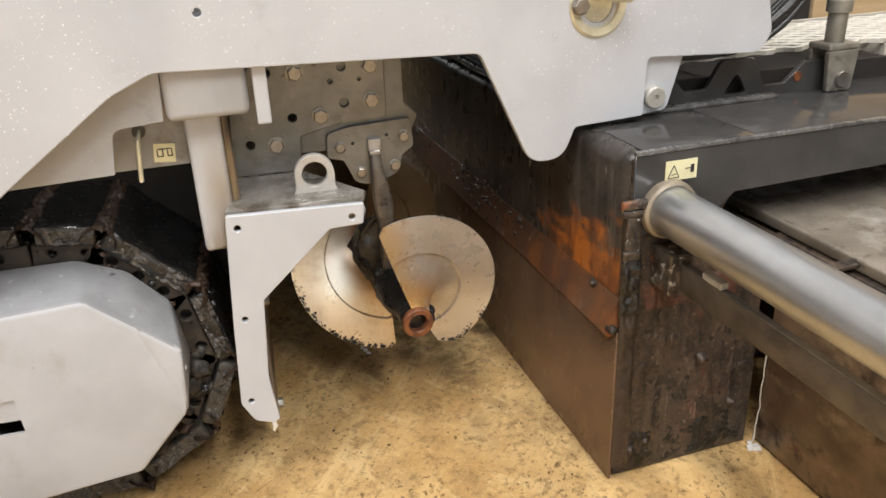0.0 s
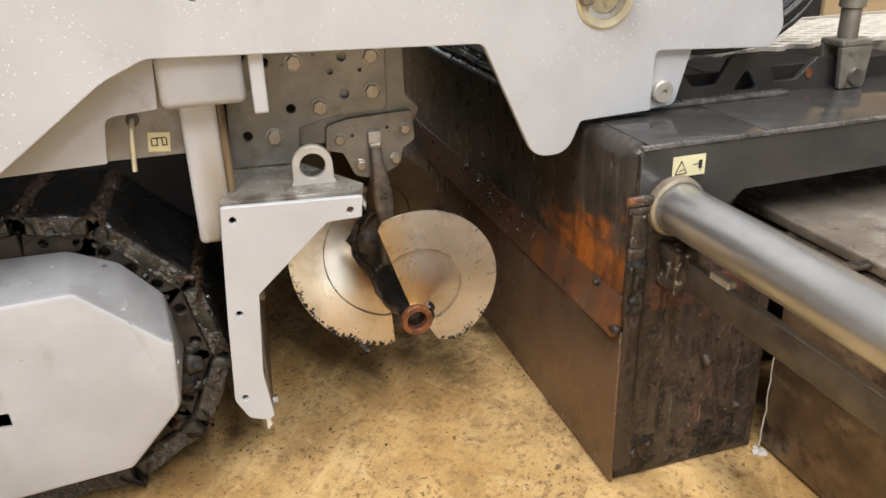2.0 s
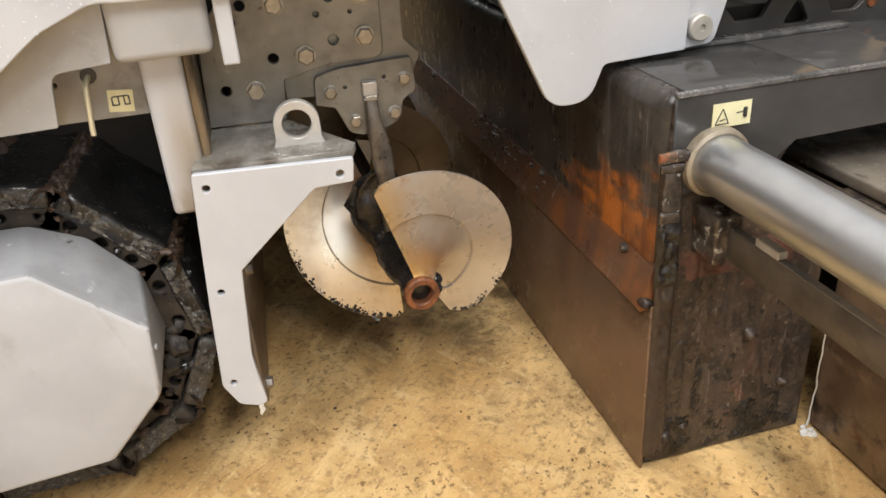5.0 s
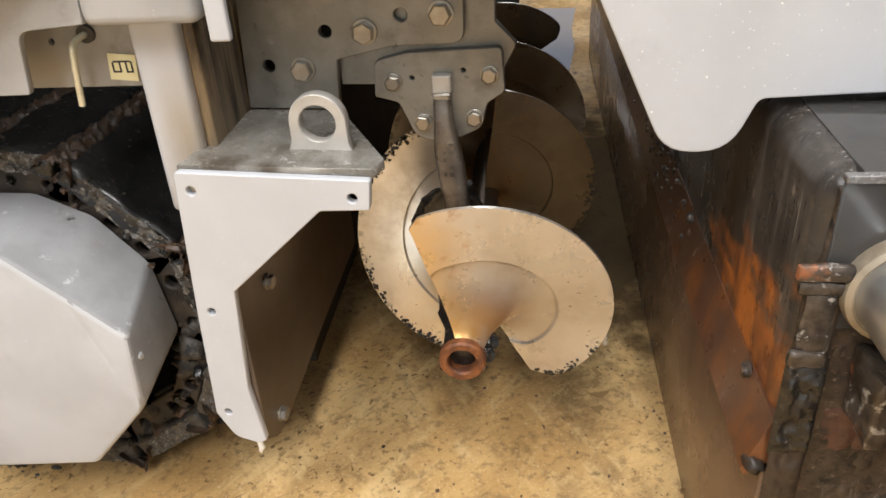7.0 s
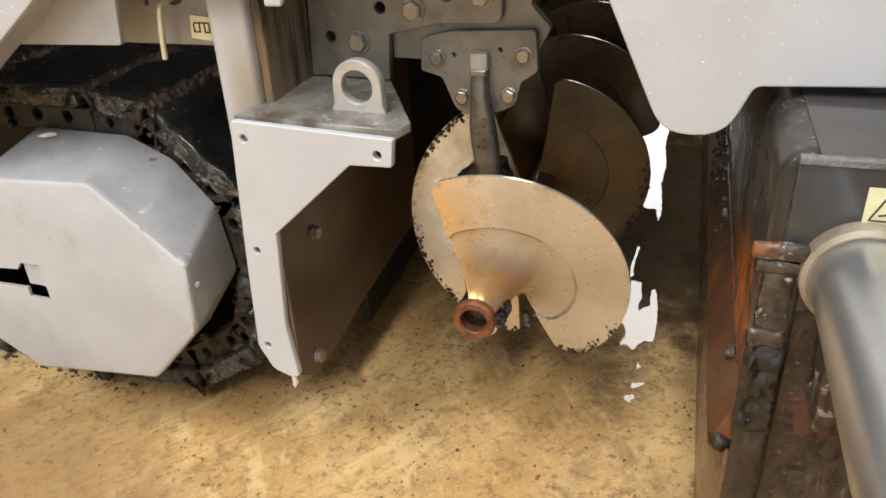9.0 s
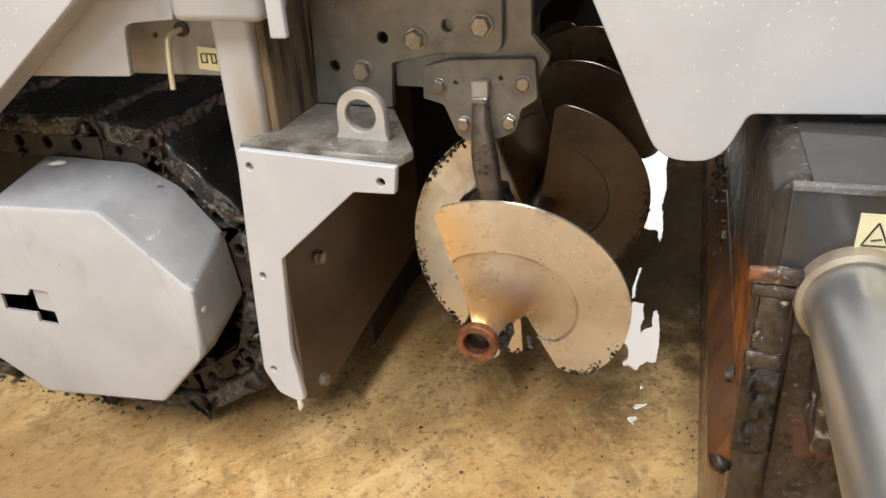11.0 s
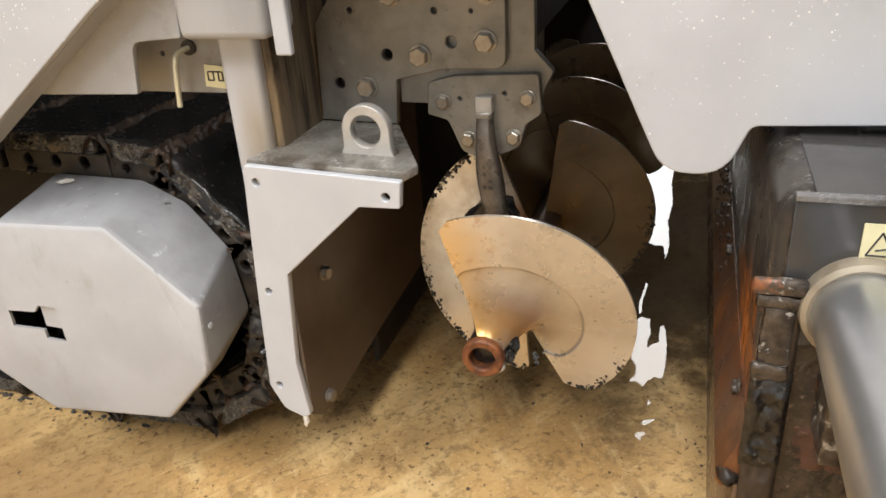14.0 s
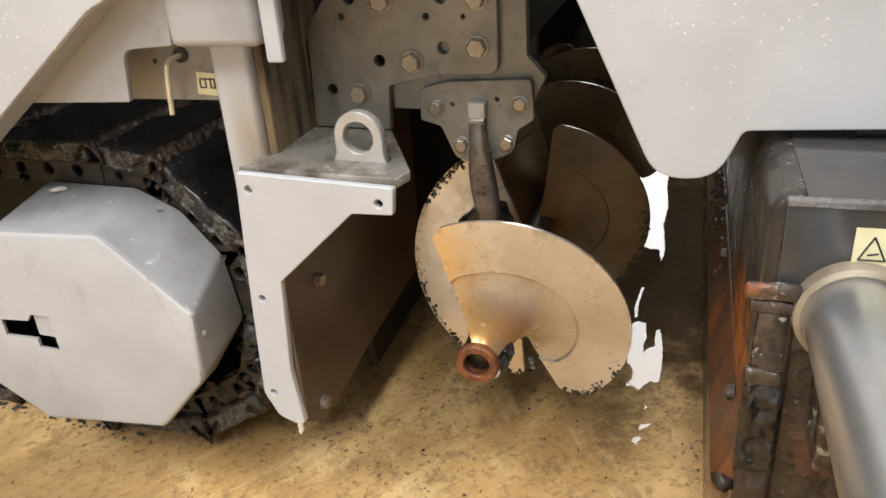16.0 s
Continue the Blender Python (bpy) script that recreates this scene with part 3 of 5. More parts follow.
PANEL = [(-2.6, 0.44), (-1.26, 0.44, 0.03), (-0.72, 0.838, 0.05), (-0.652, 0.869, 0.06), (-0.117, 0.851, 0.02), (-0.021, 0.641, 0.045),
         (0.046, 0.641, 0.045), (0.070, 0.699, 0.012), (0.212, 0.704, 0.004), (0.216, 0.813, 0.012), (0.462, 0.800, 0.03), (0.488, 0.836, 0.03),
         (0.472, 0.905, 0.03), (0.500, 1.06, 0.04), (0.500, 1.60), (-2.6, 1.60)]
panel = upright("side_panel", PANEL, 0, 0.014, paint_grey, tractor, [disc(-0.571, 0.953, 0.0065), disc(0.107, 0.915, 0.03)], 0.002, "smooth light grey painted side panel with water drops")


def bulge(u):
    """How far the panel is pressed outwards over the track."""
    s = min(1.0, max(0.0, (-0.60 - u) / 0.14))
    return s * s * (3 - 2 * s)


pressed = bmesh.new()
pressed.from_mesh(panel.data)
for k in range(9):
    bmesh.ops.bisect_plane(pressed, geom=pressed.verts[:] + pressed.edges[:] + pressed.faces[:], plane_co=(-0.60 - 0.0175 * k, 0, 0), plane_no=(1, 0, 0))
for v in pressed.verts:
    s = bulge(v.co.x)
    v.co += Vector((0.005, 0.007, 0.030)) * s
pressed.to_mesh(panel.data)
pressed.free()
smooth_by_angle(panel, 30)
# returned edge of the wheel arch
arch = [p for p in rounded(PANEL, 6)[1:40] if p.x < -0.13 and p.y < 0.90]
lip = bmesh.new()
rows = []
for k, p in enumerate(arch):
    d = (arch[min(k + 1, len(arch) - 1)] - arch[max(k - 1, 0)]).normalized()
    s = bulge(p.x)
    q = p + Vector((0.005, 0.007)) * s
    n = Vector((-d.y, d.x)) * 0.003
    f = 0.0125 - 0.030 * s
    rows.append([lip.verts.new(c) for c in ((q.x, f, q.y), (q.x, 0.029, q.y), (q.x + n.x, 0.029, q.y + n.y), (q.x + n.x, f, q.y + n.y))])
for p, q in zip(rows, rows[1:]):
    for k in range(4):
        lip.faces.new((p[k], p[(k + 1) % 4], q[(k + 1) % 4], q[k]))
bmesh.ops.recalc_face_normals(lip, faces=lip.faces)
smooth_by_angle(part("arch_return", lip, fender_shade_paint, tractor), 40)
upright("inner_fender", [(-1.15, 0.700), (-0.736, 0.709, 0.004), (-0.727, 0.781, 0.018), (-0.648, 0.787, 0.003), (-0.640, 0.90), (-1.15, 0.95)], 0.030, 0.01, fender_shade_paint, tractor, label="inner grey fender plate")
upright("recess_plate", [(-0.830, 0.690, 0.003), (-0.56, 0.690), (-0.56, 0.83), (-0.830, 0.83)], 0.112, 0.008, paint_mid, tractor, [disc(-0.743, 0.748, 0.004), disc(-0.815, 0.752, 0.004)], label="grimy recessed bracket plate")
smooth_by_angle(part("column_head", box(-0.642, -0.511, 0.017, 0.10, 0.786, 0.95, 0.012, 3), fender_shade_paint, tractor), 40)
smooth_by_angle(part("lift_column", box(-0.6185, -0.560, 0.064, 0.105, 0.537, 0.86, 0.009, 3), stained_column, tractor, "light grey lift column with dirty lower edge"), 40)
part("column_guide", box(-0.5605, -0.546, 0.080, 0.262, 0.535, 0.95, 0.004), dirty_side, tractor, "oily brown column guide")
part("stop_flange", box(-0.502, -0.479, 0.0145, 0.026, 0.768, 0.95, 0.003), paint_grey, tractor)
tube("locking_rod", [(-0.694, 0.112, 0.757), (-0.694, 0.078, 0.757), (-0.696, 0.073, 0.752), (-0.699, 0.072, 0.715), (-0.702, 0.072, 0.680)], 0.0042, brass_zinc, tractor, "bent yellowish locking rod")
part("rod_boss", lathe([(0.0, 0.026), (0.011, 0.026), (0.011, 0.033)], 20), dark_steel, tractor, m=Matrix.Translation((-0.694, 0.080, 0.757)))
smooth_by_angle(part("pivot_pin", lathe([(0.0, -0.016), (0.006, -0.016), (0.006, -0.020), (0.019, -0.020), (0.0215, -0.017), (0.0215, -0.006), (0.026, -0.004), (0.026, 0.03)], 28), eye_paint, tractor, "bare steel pivot pin", Matrix.Translation((0.240, 0.020, 0.735))))
upright("pin_lug", [(0.206, 0.82), (0.206, 0.702), (0.272, 0.706, 0.02), (0.306, 0.825)], 0.0145, 0.012, paint_grey, tractor)
smooth_by_angle(part("round_fitting", lathe([(0.0, 0.012), (0.034, 0.012), (0.040, -0.004), (0.052, -0.006), (0.056, -0.003), (0.056, 0.0), (0.050, 0.004)], 36), brass_zinc, tractor, "round yellow zinc fitting", Matrix.Translation((0.107, 0, 0.915))))
lug = bmesh.new()
bmesh.ops.create_cube(lug, size=1)
bmesh.ops.scale(lug, vec=(0.062, 0.05, 0.030), verts=lug.verts)
bmesh.ops.bevel(lug, geom=lug.edges[:], offset=0.006, segments=3, profile=0.5, affect="EDGES")
smooth_by_angle(part("fitting_lug", lug, brass_zinc, tractor, "yellow zinc lug", pose(0.118, -0.03, 0.938, 0, 6, 12)))
smooth_by_angle(part("fitting_bore", lathe([(0.0, -0.001), (0.008, -0.001), (0.009, 0.001), (0.009, 0.006)], 16), plug_orange, tractor, "faded orange plug", Matrix.Translation((0.110, -0.0565, 0.938))))
bolt(0.068, -0.006, 0.917, tractor)


def inside(u, z):
    hit = False
    for (x0, z0, *_), (x1, z1, *_) in zip(PANEL, PANEL[1:] + PANEL[:1]):
        if (z0 > z) != (z1 > z) and u < x0 + (x1 - x0) * (z - z0) / (z1 - z0):
            hit = not hit
    return hit


drops = bmesh.new()
rd = random.Random(9)
for k in range(2600):
    u, z = rd.choice(((rd.uniform(-0.95, -0.55), rd.uniform(0.74, 1.0)), (rd.gauss(0.20, 0.15), rd.gauss(0.84, 0.08)), (rd.uniform(-0.6, 0.5), rd.uniform(0.86, 1.0))))
    if not inside(u, z):
        continue
    if noise.noise(Vector((u * 9, z * 9, 2))) + 0.5 * noise.noise(Vector((u * 40, z * 25, 5))) < rd.uniform(-0.3, 0.5):
        continue
    r = rd.choice((0.0004, 0.0005, 0.0006, 0.0008, 0.0010, 0.0014))
    w = bulge(u)
    u, y, z = u + 0.005 * w, -0.0002 - 0.030 * w, z + 0.007 * w
    ring = [drops.verts.new((u + r * math.cos(1.0472 * i), y, z + r * math.sin(1.0472 * i))) for i in range(6)]
    tip = drops.verts.new((u, y - r * 0.6, z))
    for i in range(6):
        drops.faces.new((ring[i], ring[(i + 1) % 6], tip))
bmesh.ops.recalc_face_normals(drops, faces=drops.faces)
tagged(part("rain_wetting", drops, drop_water, tractor), kind="stuff")
# hull, underside and rear bulkhead, oily; near-black colour paints in deep shade
hull = empty("tractor_hull", (0.5, 1.352, 0), 4.1, label="oily hull of the paver between its tracks, deep shade painted in", category="machine hull")
part("rear_bulkhead", box(-0.585, -0.57, 0.335, 2.3, 0.05, 1.6, 0.003), shade_black, hull, "oily rear bulkhead with deep shade painted in")
part("hull_side", box(-2.6, -0.586, 0.335, 2.3, 0.08, 1.6, 0.004), shade_black, hull)
part("underbody", box(-0.569, -0.25, 0.25, 2.3, 0.70, 1.6, 0.004), shade_black, hull)
part("tunnel_end", box(-0.569, -0.20, 2.26, 2.29, 0.03, 0.699, 0.003), shade_black, hull)
# mostly hidden block added to keep gate glare off the screed's top edge
part("rear_glare_block", box(0.0, 0.35, 0.06, 1.5, 0.84, 1.6, 0.004), shade_black, hull)
part("drive_housing", box(-0.40, -0.275, 0.42, 0.62, 0.57, 0.6995, 0.012), dark_steel, hull)

# ---------------------------------------------------------------- warning label beside the rod
left_label = link_mesh("warning_sticker", plate_mesh(rounded([(-0.6785, 0.700), (-0.643, 0.6965), (-0.6395, 0.7295), (-0.675, 0.733)]), (), 0.0012, 0.0003), sticker_yellow, tractor, "small cream warning sticker", on_y(0.1105))
for u0, u1, w0, w1 in ((-0.669, -0.659, 0.7225, 0.7245), (-0.669, -0.667, 0.7225, 0.735), (-0.660, -0.658, 0.7225, 0.737), (-0.652, -0.643, 0.722, 0.724), (-0.652, -0.650, 0.722, 0.736), (-0.645, -0.643, 0.722, 0.736), (-0.667, -0.645, 0.735, 0.737)):
    part("print_bar", box(u0 - 0.003, u1 - 0.003, 0.1090, 0.1098, w0 - 0.014, w1 - 0.014, 0), sticker_ink, left_label, m=left_label.matrix_basis.inverted())

# ---------------------------------------------------------------- crawler track
track = empty("crawler_track", (-0.45, 1.5, 0), 3, label="black crawler track with rubber pads under the grey sprocket cover", category="crawler track")
track_inv = track.matrix_world.inverted()
COVER_F = [(-0.520, 0.512), (-0.319, 0.517), (-0.2505, 0.454), (-0.183, 0.391), (-0.193, 0.264), (-0.291, 0.158), (-0.530, 0.143), (-0.645, 0.225), (-0.665, 0.36), (-0.60, 0.45)]
COVER_B = [(-0.535, 0.536), (-0.347, 0.538), (-0.268, 0.505), (-0.203, 0.432), (-0.186, 0.318), (-0.272, 0.192), (-0.520, 0.134), (-0.665, 0.215), (-0.690, 0.36), (-0.615, 0.47)]


def cover_bm():
    face = lambda x: 1.257 + 0.09 * (x + 0.2)
    bm = bmesh.new()
    f = [bm.verts.new((x, face(x), z)) for x, z in COVER_F]
    b = [bm.verts.new((x, 1.378, z)) for x, z in COVER_B]
    slot = [bm.verts.new((x, face(x), z)) for x, z in ((-0.556, 0.347), (-0.501, 0.349), (-0.492, 0.362), (-0.457, 0.361), (-0.455, 0.296), (-0.494, 0.298), (-0.494, 0.315), (-0.556, 0.316))]
    deep = [bm.verts.new((v.co.x, v.co.y + 0.005, v.co.z)) for v in slot]
    edges = [bm.edges.new((f[i], f[(i + 1) % len(f)])) for i in range(len(f))] + [bm.edges.new((slot[i], slot[(i + 1) % len(slot)])) for i in range(len(slot))]
    bmesh.ops.triangle_fill(bm, use_beauty=True, edges=edges)
    for p, q in ((f, b), (slot, deep)):
        for i in range(len(p)):
            bm.faces.new((p[i], p[(i + 1) % len(p)], q[(i + 1) % len(p)], q[i]))
    bmesh.ops.recalc_face_normals(bm, faces=bm.faces)
    outer = [e for e in bm.edges if len(e.link_faces) == 2 and all(v in f for v in e.verts)] + [e for e in bm.edges if any(v in f for v in e.verts) and any(v in b for v in e.verts)]
    bmesh.ops.bevel(bm, geom=outer, offset=0.009, segments=4, profile=0.5, affect="EDGES")
    return bm


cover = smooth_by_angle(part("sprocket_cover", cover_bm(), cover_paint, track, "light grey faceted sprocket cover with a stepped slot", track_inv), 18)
cover.data.materials.append(cover_dust_shade)
# faces turned off the front take the painted-in shade
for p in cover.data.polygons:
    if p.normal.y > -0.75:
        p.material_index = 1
# black sheet, no real tar, painting in the dark inside the slot
part("slot_back", box(-0.62, -0.41, 1.315, 1.318, 0.24, 0.42, 0), tar_wet, track, m=track_inv)
part("slot_plate", box(-0.496, -0.440, 1.2385, 1.2415, 0.318, 0.380, 0.0006), cover_paint, track, m=track_inv)
bolt(-0.183, 1.275, 0.345, track, BOLT_PAINTED).matrix_basis = track_inv @ Matrix.Translation((-0.190, 1.279, 0.346)) @ Matrix.Rotation(radians(80), 4, "Z") @ Matrix.Scale(0.8, 4)
PATH = [(-1.9, 0.616), (-1.66, 0.616), (-1.41, 0.616), (-1.16, 0.616), (-0.91, 0.614), (-0.66, 0.611), (-0.414, 0.614), (-0.288, 0.599), (-0.139, 0.458), (-0.099, 0.288), (-0.165, 0.135), (-0.31, 0.035), (-0.55, 0.012), (-0.80, 0.010), (-1.05, 0.010), (-1.30, 0.010), (-1.55, 0.010), (-1.9, 0.010)]


def pad_bm(length, seed):
    rnd = random.Random(seed)
    bm = box(-length / 2 + 0.013, length / 2 - 0.013, 0, 0.30, -0.036, 0, 0.007, 2)
    bmesh.ops.subdivide_edges(bm, edges=[e for e in bm.edges if e.calc_length() > 0.05], cuts=14, use_grid_fill=True)
    for v in bm.verts:
        v.co += noise.noise_vector(v.co * 22 + Vector((seed * 3.7, 0, 0))) * 0.007 + noise.noise_vector(v.co * 60 + Vector((seed, 0, 3))) * 0.0025 + Vector((rnd.uniform(-1, 1), rnd.uniform(-1, 1), rnd.uniform(-1, 1))) * 0.0006
    return bm


def clod_bm(size, seed):
    r = random.Random(seed)
    bm = bmesh.new()
    bmesh.ops.create_icosphere(bm, subdivisions=2, radius=size)
    off = Vector((seed * 1.7, seed * 0.3, 0))
    for v in bm.verts:
        v.co *= 1 + 0.7 * noise.noise(v.co / size * 1.6 + off) + 0.5 * noise.noise(v.co / size * 3.7 + off)
        v.co.z *= 0.75
    return bm


def scuffed_strip(length, seed):
    """The torn side edge of a pad, in the pad's own x and z."""
    nu, nz = max(10, int(length / 0.0032)), 11
    bm = bmesh.new()
    rows = []
    for i in range(nu + 1):
        row = []
        for j in range(nz + 1):
            x, z = -length / 2 + 0.016 + (length - 0.032) * i / nu, -0.034 + 0.031 * j / nz
            p = Vector((x * 60, z * 90, seed * 5.1))
            h = 0.7 * noise.fractal(p * 1.8, 0.7, 2.0, 5) + 0.5
            d = (0.0065 * h + 0.003 * noise.noise(p * 5)) * min(1, 5 * min(i / nu, 1 - i / nu) + 0.2) - 0.002
            row.append(bm.verts.new((x, -d, z)))
        rows.append(row)
    for i in range(nu):
        for j in range(nz):
            bm.faces.new((rows[i][j], rows[i + 1][j], rows[i + 1][j + 1], rows[i][j + 1]))
    return bm


for i, (a, b) in enumerate(zip(PATH, PATH[1:])):
    a, b = Vector(a), Vector(b)
    d = b - a
    mid = (a + b) / 2
    ang = math.atan2(d.y, d.x)
    m = track_inv @ Matrix.Translation((mid.x, 1.372, mid.y)) @ Matrix.Rotation(-ang, 4, "Y")
    pad = part("pad", pad_bm(d.length, i), dusty_rubber if 9 <= i <= 11 else rubber, track, m=m, smooth=True)
    part("scuffed_edge", scuffed_strip(d.length, i), pad_edge_grey, pad, "torn grey pad edge", smooth=True)
    h = d.length * 0.47
    link = part("link", box(-h, h, 0.034, 0.19, -0.084, -0.039, 0.006), tar_wet, track, m=m)
    pockets = [disc(sx * h, -0.057, 0.0105 if h > 0.06 else 0.007, 14) for sx in ((-0.55, 0.0, 0.55) if h > 0.09 else (-0.45, 0.45))]
    link_mesh("link_plate", plate_mesh(rounded([(-h, -0.082, 0.006), (h, -0.082, 0.006), (h, -0.040, 0.004), (-h, -0.040, 0.004)]), pockets, 0.016, 0.003), link_steel, link, "muddy link plate with pockets", on_y(0.014, 0.016))


def joint_mud(seed, width, depth):
    """Mud packed between two pads: x across the joint, y along it, z outwards."""
    nx, ny = 16, 90
    bm = bmesh.new()
    rows = []
    for i in range(nx + 1):
        row = []
        for j in range(ny + 1):
            s, w = i / nx, 0.30 * (j / ny) ** 1.5 - 0.006
            arch = math.sin(math.pi * s) ** 0.7
            x = (s - 0.5) * width
            p = Vector((x * 110, w * 110, seed * 3.3))
            h = noise.fractal(p, 0.7, 2.1, 6)
            row.append(bm.verts.new((x + 0.004 * noise.noise(p * 2), w - (0.005 * h if j == 0 else 0), -depth + arch * (depth - 0.001) + 0.0085 * h * (0.3 + arch))))
        rows.append(row)
    for i in range(nx):
        for j in range(ny):
            bm.faces.new((rows[i][j], rows[i + 1][j], rows[i + 1][j + 1], rows[i][j + 1]))
    bmesh.ops.recalc_face_normals(bm, faces=bm.faces)
    return bm


for i in range(4, 13):
    p, q, r = Vector(PATH[i - 1]), Vector(PATH[i]), Vector(PATH[i + 1])
    d = (r - q).normalized() + (q - p).normalized()
    ang = math.atan2(d.y, d.x)
    m = track_inv @ Matrix.Translation((q.x, 1.366, q.y)) @ Matrix.Rotation(-ang, 4, "Y")
    part("mud", joint_mud(i, 0.060, 0.034), mud_rust, track, "rusty mud packed between pads", m, True)
for k in range(170):
    r = random.Random(k)
    i = r.choice((5, 6, 7, 8, 8, 9, 9, 9, 10, 10, 10, 11))
    a, b = Vector(PATH[i]), Vector(PATH[i + 1])
    q = a + (b - a) * r.random()
    n = Vector((b.y - a.y, a.x - b.x)).normalized()
    q += n * r.choice((r.uniform(0.03, 0.09), r.uniform(-0.002, 0.03)))
    part("mud_clod", clod_bm(r.choice((0.003, 0.004, 0.006, 0.009)), k), r.choice((mud_rust, rubber, rubber, link_steel)), track, m=track_inv @ Matrix.Translation((q.x, 1.376 + abs(r.gauss(0, 0.03)), q.y)))

for k in range(26):
    r = random.Random(500 + k)
    i = r.choice((9, 10, 10, 11))
    a, b = Vector(PATH[i]), Vector(PATH[i + 1])
    q = a + (b - a) * r.random() + Vector((b.y - a.y, a.x - b.x)).normalized() * r.uniform(0.02, 0.085)
    part("mud_clod", clod_bm(r.uniform(0.014, 0.026), 60 + k), r.choice((dusty_rubber, mud_rust, dusty_rubber)), track, m=track_inv @ Matrix.Translation((q.x, 1.386 + r.uniform(0, 0.03), q.y)), smooth=True)
# mud squeezed out on the floor along the track
spill = bmesh.new()
rs = random.Random(77)
for k in range(60):
    size = rs.choice((0.002, 0.0025, 0.003, 0.004))
    at = Vector((rs.uniform(-0.95, -0.48), 1.374 - abs(rs.gauss(0, 0.008)), size * 0.35))
    made = bmesh.ops.create_icosphere(spill, subdivisions=2, radius=size)
    for v in made["verts"]:
        n = noise.noise(v.co / size * 1.7 + Vector((k * 3.1, 0, 0)))
        v.co = at + Vector((v.co.x * 1.5, v.co.y, v.co.z * 0.8)) * (1 + 0.6 * n)
tagged(part("spilled_mud", spill, dusty_rubber), label="crumbled dark mud on the floor beside the track", category="mud", kind="stuff")

def loft(sections, n=12):
    """A forged arm from rounded sections (x, y, z, half width, half depth)."""
    bm = bmesh.new()
    rings = []
    for x, y, z, w, d in sections:
        ring = []
        for k in range(n):
            a = 2 * math.pi * k / n
            c, s = math.cos(a), math.sin(a)
            ring.append(bm.verts.new((x + w * math.copysign(abs(c) ** 0.5, c), y + d * math.copysign(abs(s) ** 0.5, s), z)))
        rings.append(ring)
    for p, q in zip(rings, rings[1:]):
        for k in range(n):
            bm.faces.new((p[k], p[(k + 1) % n], q[(k + 1) % n], q[k]))
    bm.faces.new(rings[0])
    bm.faces.new(rings[-1])
    bmesh.ops.recalc_face_normals(bm, faces=bm.faces)
    return bm


# ---------------------------------------------------------------- auger carrier
carrier = empty("auger_carrier", (0.1, 1.45, 0.6), 0, label="grey steel auger carrier with bolted plate, shelf and hanging bearing arm", category="auger bracket")
cinv = carrier.matrix_world.inverted()


def carried_part(ob):
    ob.matrix_basis = cinv @ ob.matrix_basis
    return ob


CP = lambda name, pts, y, th, mat, holes=(), label="": carried_part(upright(name, pts, y, th, mat, carrier, holes, 0.0015, label))
CP("bolted_plate", [(-0.060, 0.6225), (0.069, 0.6225), (0.074, 0.690, 0.004), (0.150, 0.708, 0.05), (0.243, 0.711, 0.018), (0.247, 1.0), (0.0, 1.0), (-0.004, 0.835, 0.01), (-0.052, 0.772, 0.006)], 1.488, 0.013, plate_steel,
   [disc(0.163, 0.747, 0.0085), disc(0.062, 0.727, 0.0085), (disc(-0.022, 0.682, 0.0085)), disc(0.022, 0.815, 0.0085), disc(0.163, 0.816, 0.0085), disc(0.007, 0.790, 0.0045), disc(0.14, 0.790, 0.0045), disc(0.195, 0.790, 0.003)], "grimy grey plate with six bolts and open holes")
CP("back_plate", [(0.072, 0.652), (0.135, 0.652), (0.190, 0.640), (0.285, 0.660, 0.01), (0.308, 0.706, 0.008), (0.281, 0.735, 0.004), (0.281, 1.0), (0.10, 1.0), (0.072, 0.70)], 1.5025, 0.013, plate_steel)
CP("hanger_plate", [(0.120, 0.640, 0.004), (0.123, 0.688, 0.012), (0.165, 0.699, 0.03), (0.290, 0.706, 0.008), (0.294, 0.648, 0.012), (0.270, 0.632, 0.01), (0.262, 0.598, 0.018), (0.235, 0.585), (0.195, 0.578), (0.172, 0.585, 0.018), (0.152, 0.632, 0.01)], 1.488, 0.012, plate_steel,
   [disc(0.172, 0.666, 0.003, 10), disc(0.240, 0.676, 0.003, 10)])
for x, z, s in ((0.026, 0.678, 10), (0.115, 0.727, 35), (0.215, 0.749, 5), (0.075, 0.812, 20), (0.216, 0.815, 50)):
    carried_part(bolt(x, 1.488, z, carrier, BOLT, spin=s))
for x, z, s in ((0.147, 0.661, 15), (0.274, 0.671, 40), (0.184, 0.606, 5), (0.253, 0.613, 25)):
    carried_part(bolt(x, 1.488, z, carrier, BOLT_SMALL, spin=s))
carried_part(flat("shelf", [(-0.078, 1.300), (0.160, 1.300), (0.168, 1.330, 0.004), (0.072, 1.487), (-0.058, 1.487)], 0.6155, 0.013, wet_shelf, carrier, label="wet steel shelf"))
CP("end_flange", [(-0.078, 0.618, 0.006), (0.160, 0.613, 0.004), (0.156, 0.575, 0.004), (0.096, 0.572, 0.004), (-0.034, 0.452, 0.004), (-0.046, 0.29, 0.03), (-0.036, 0.196, 0.004), (-0.050, 0.190, 0.01), (-0.082, 0.200, 0.02), (-0.103, 0.242, 0.02), (-0.094, 0.40)], 1.288, 0.012, paint_grey,
   [disc(-0.0605, 0.594, 0.006), disc(0.137, 0.590, 0.006), disc(-0.072, 0.419, 0.0055), disc(-0.084, 0.246, 0.0055)], "light grey end flange with bolt holes")
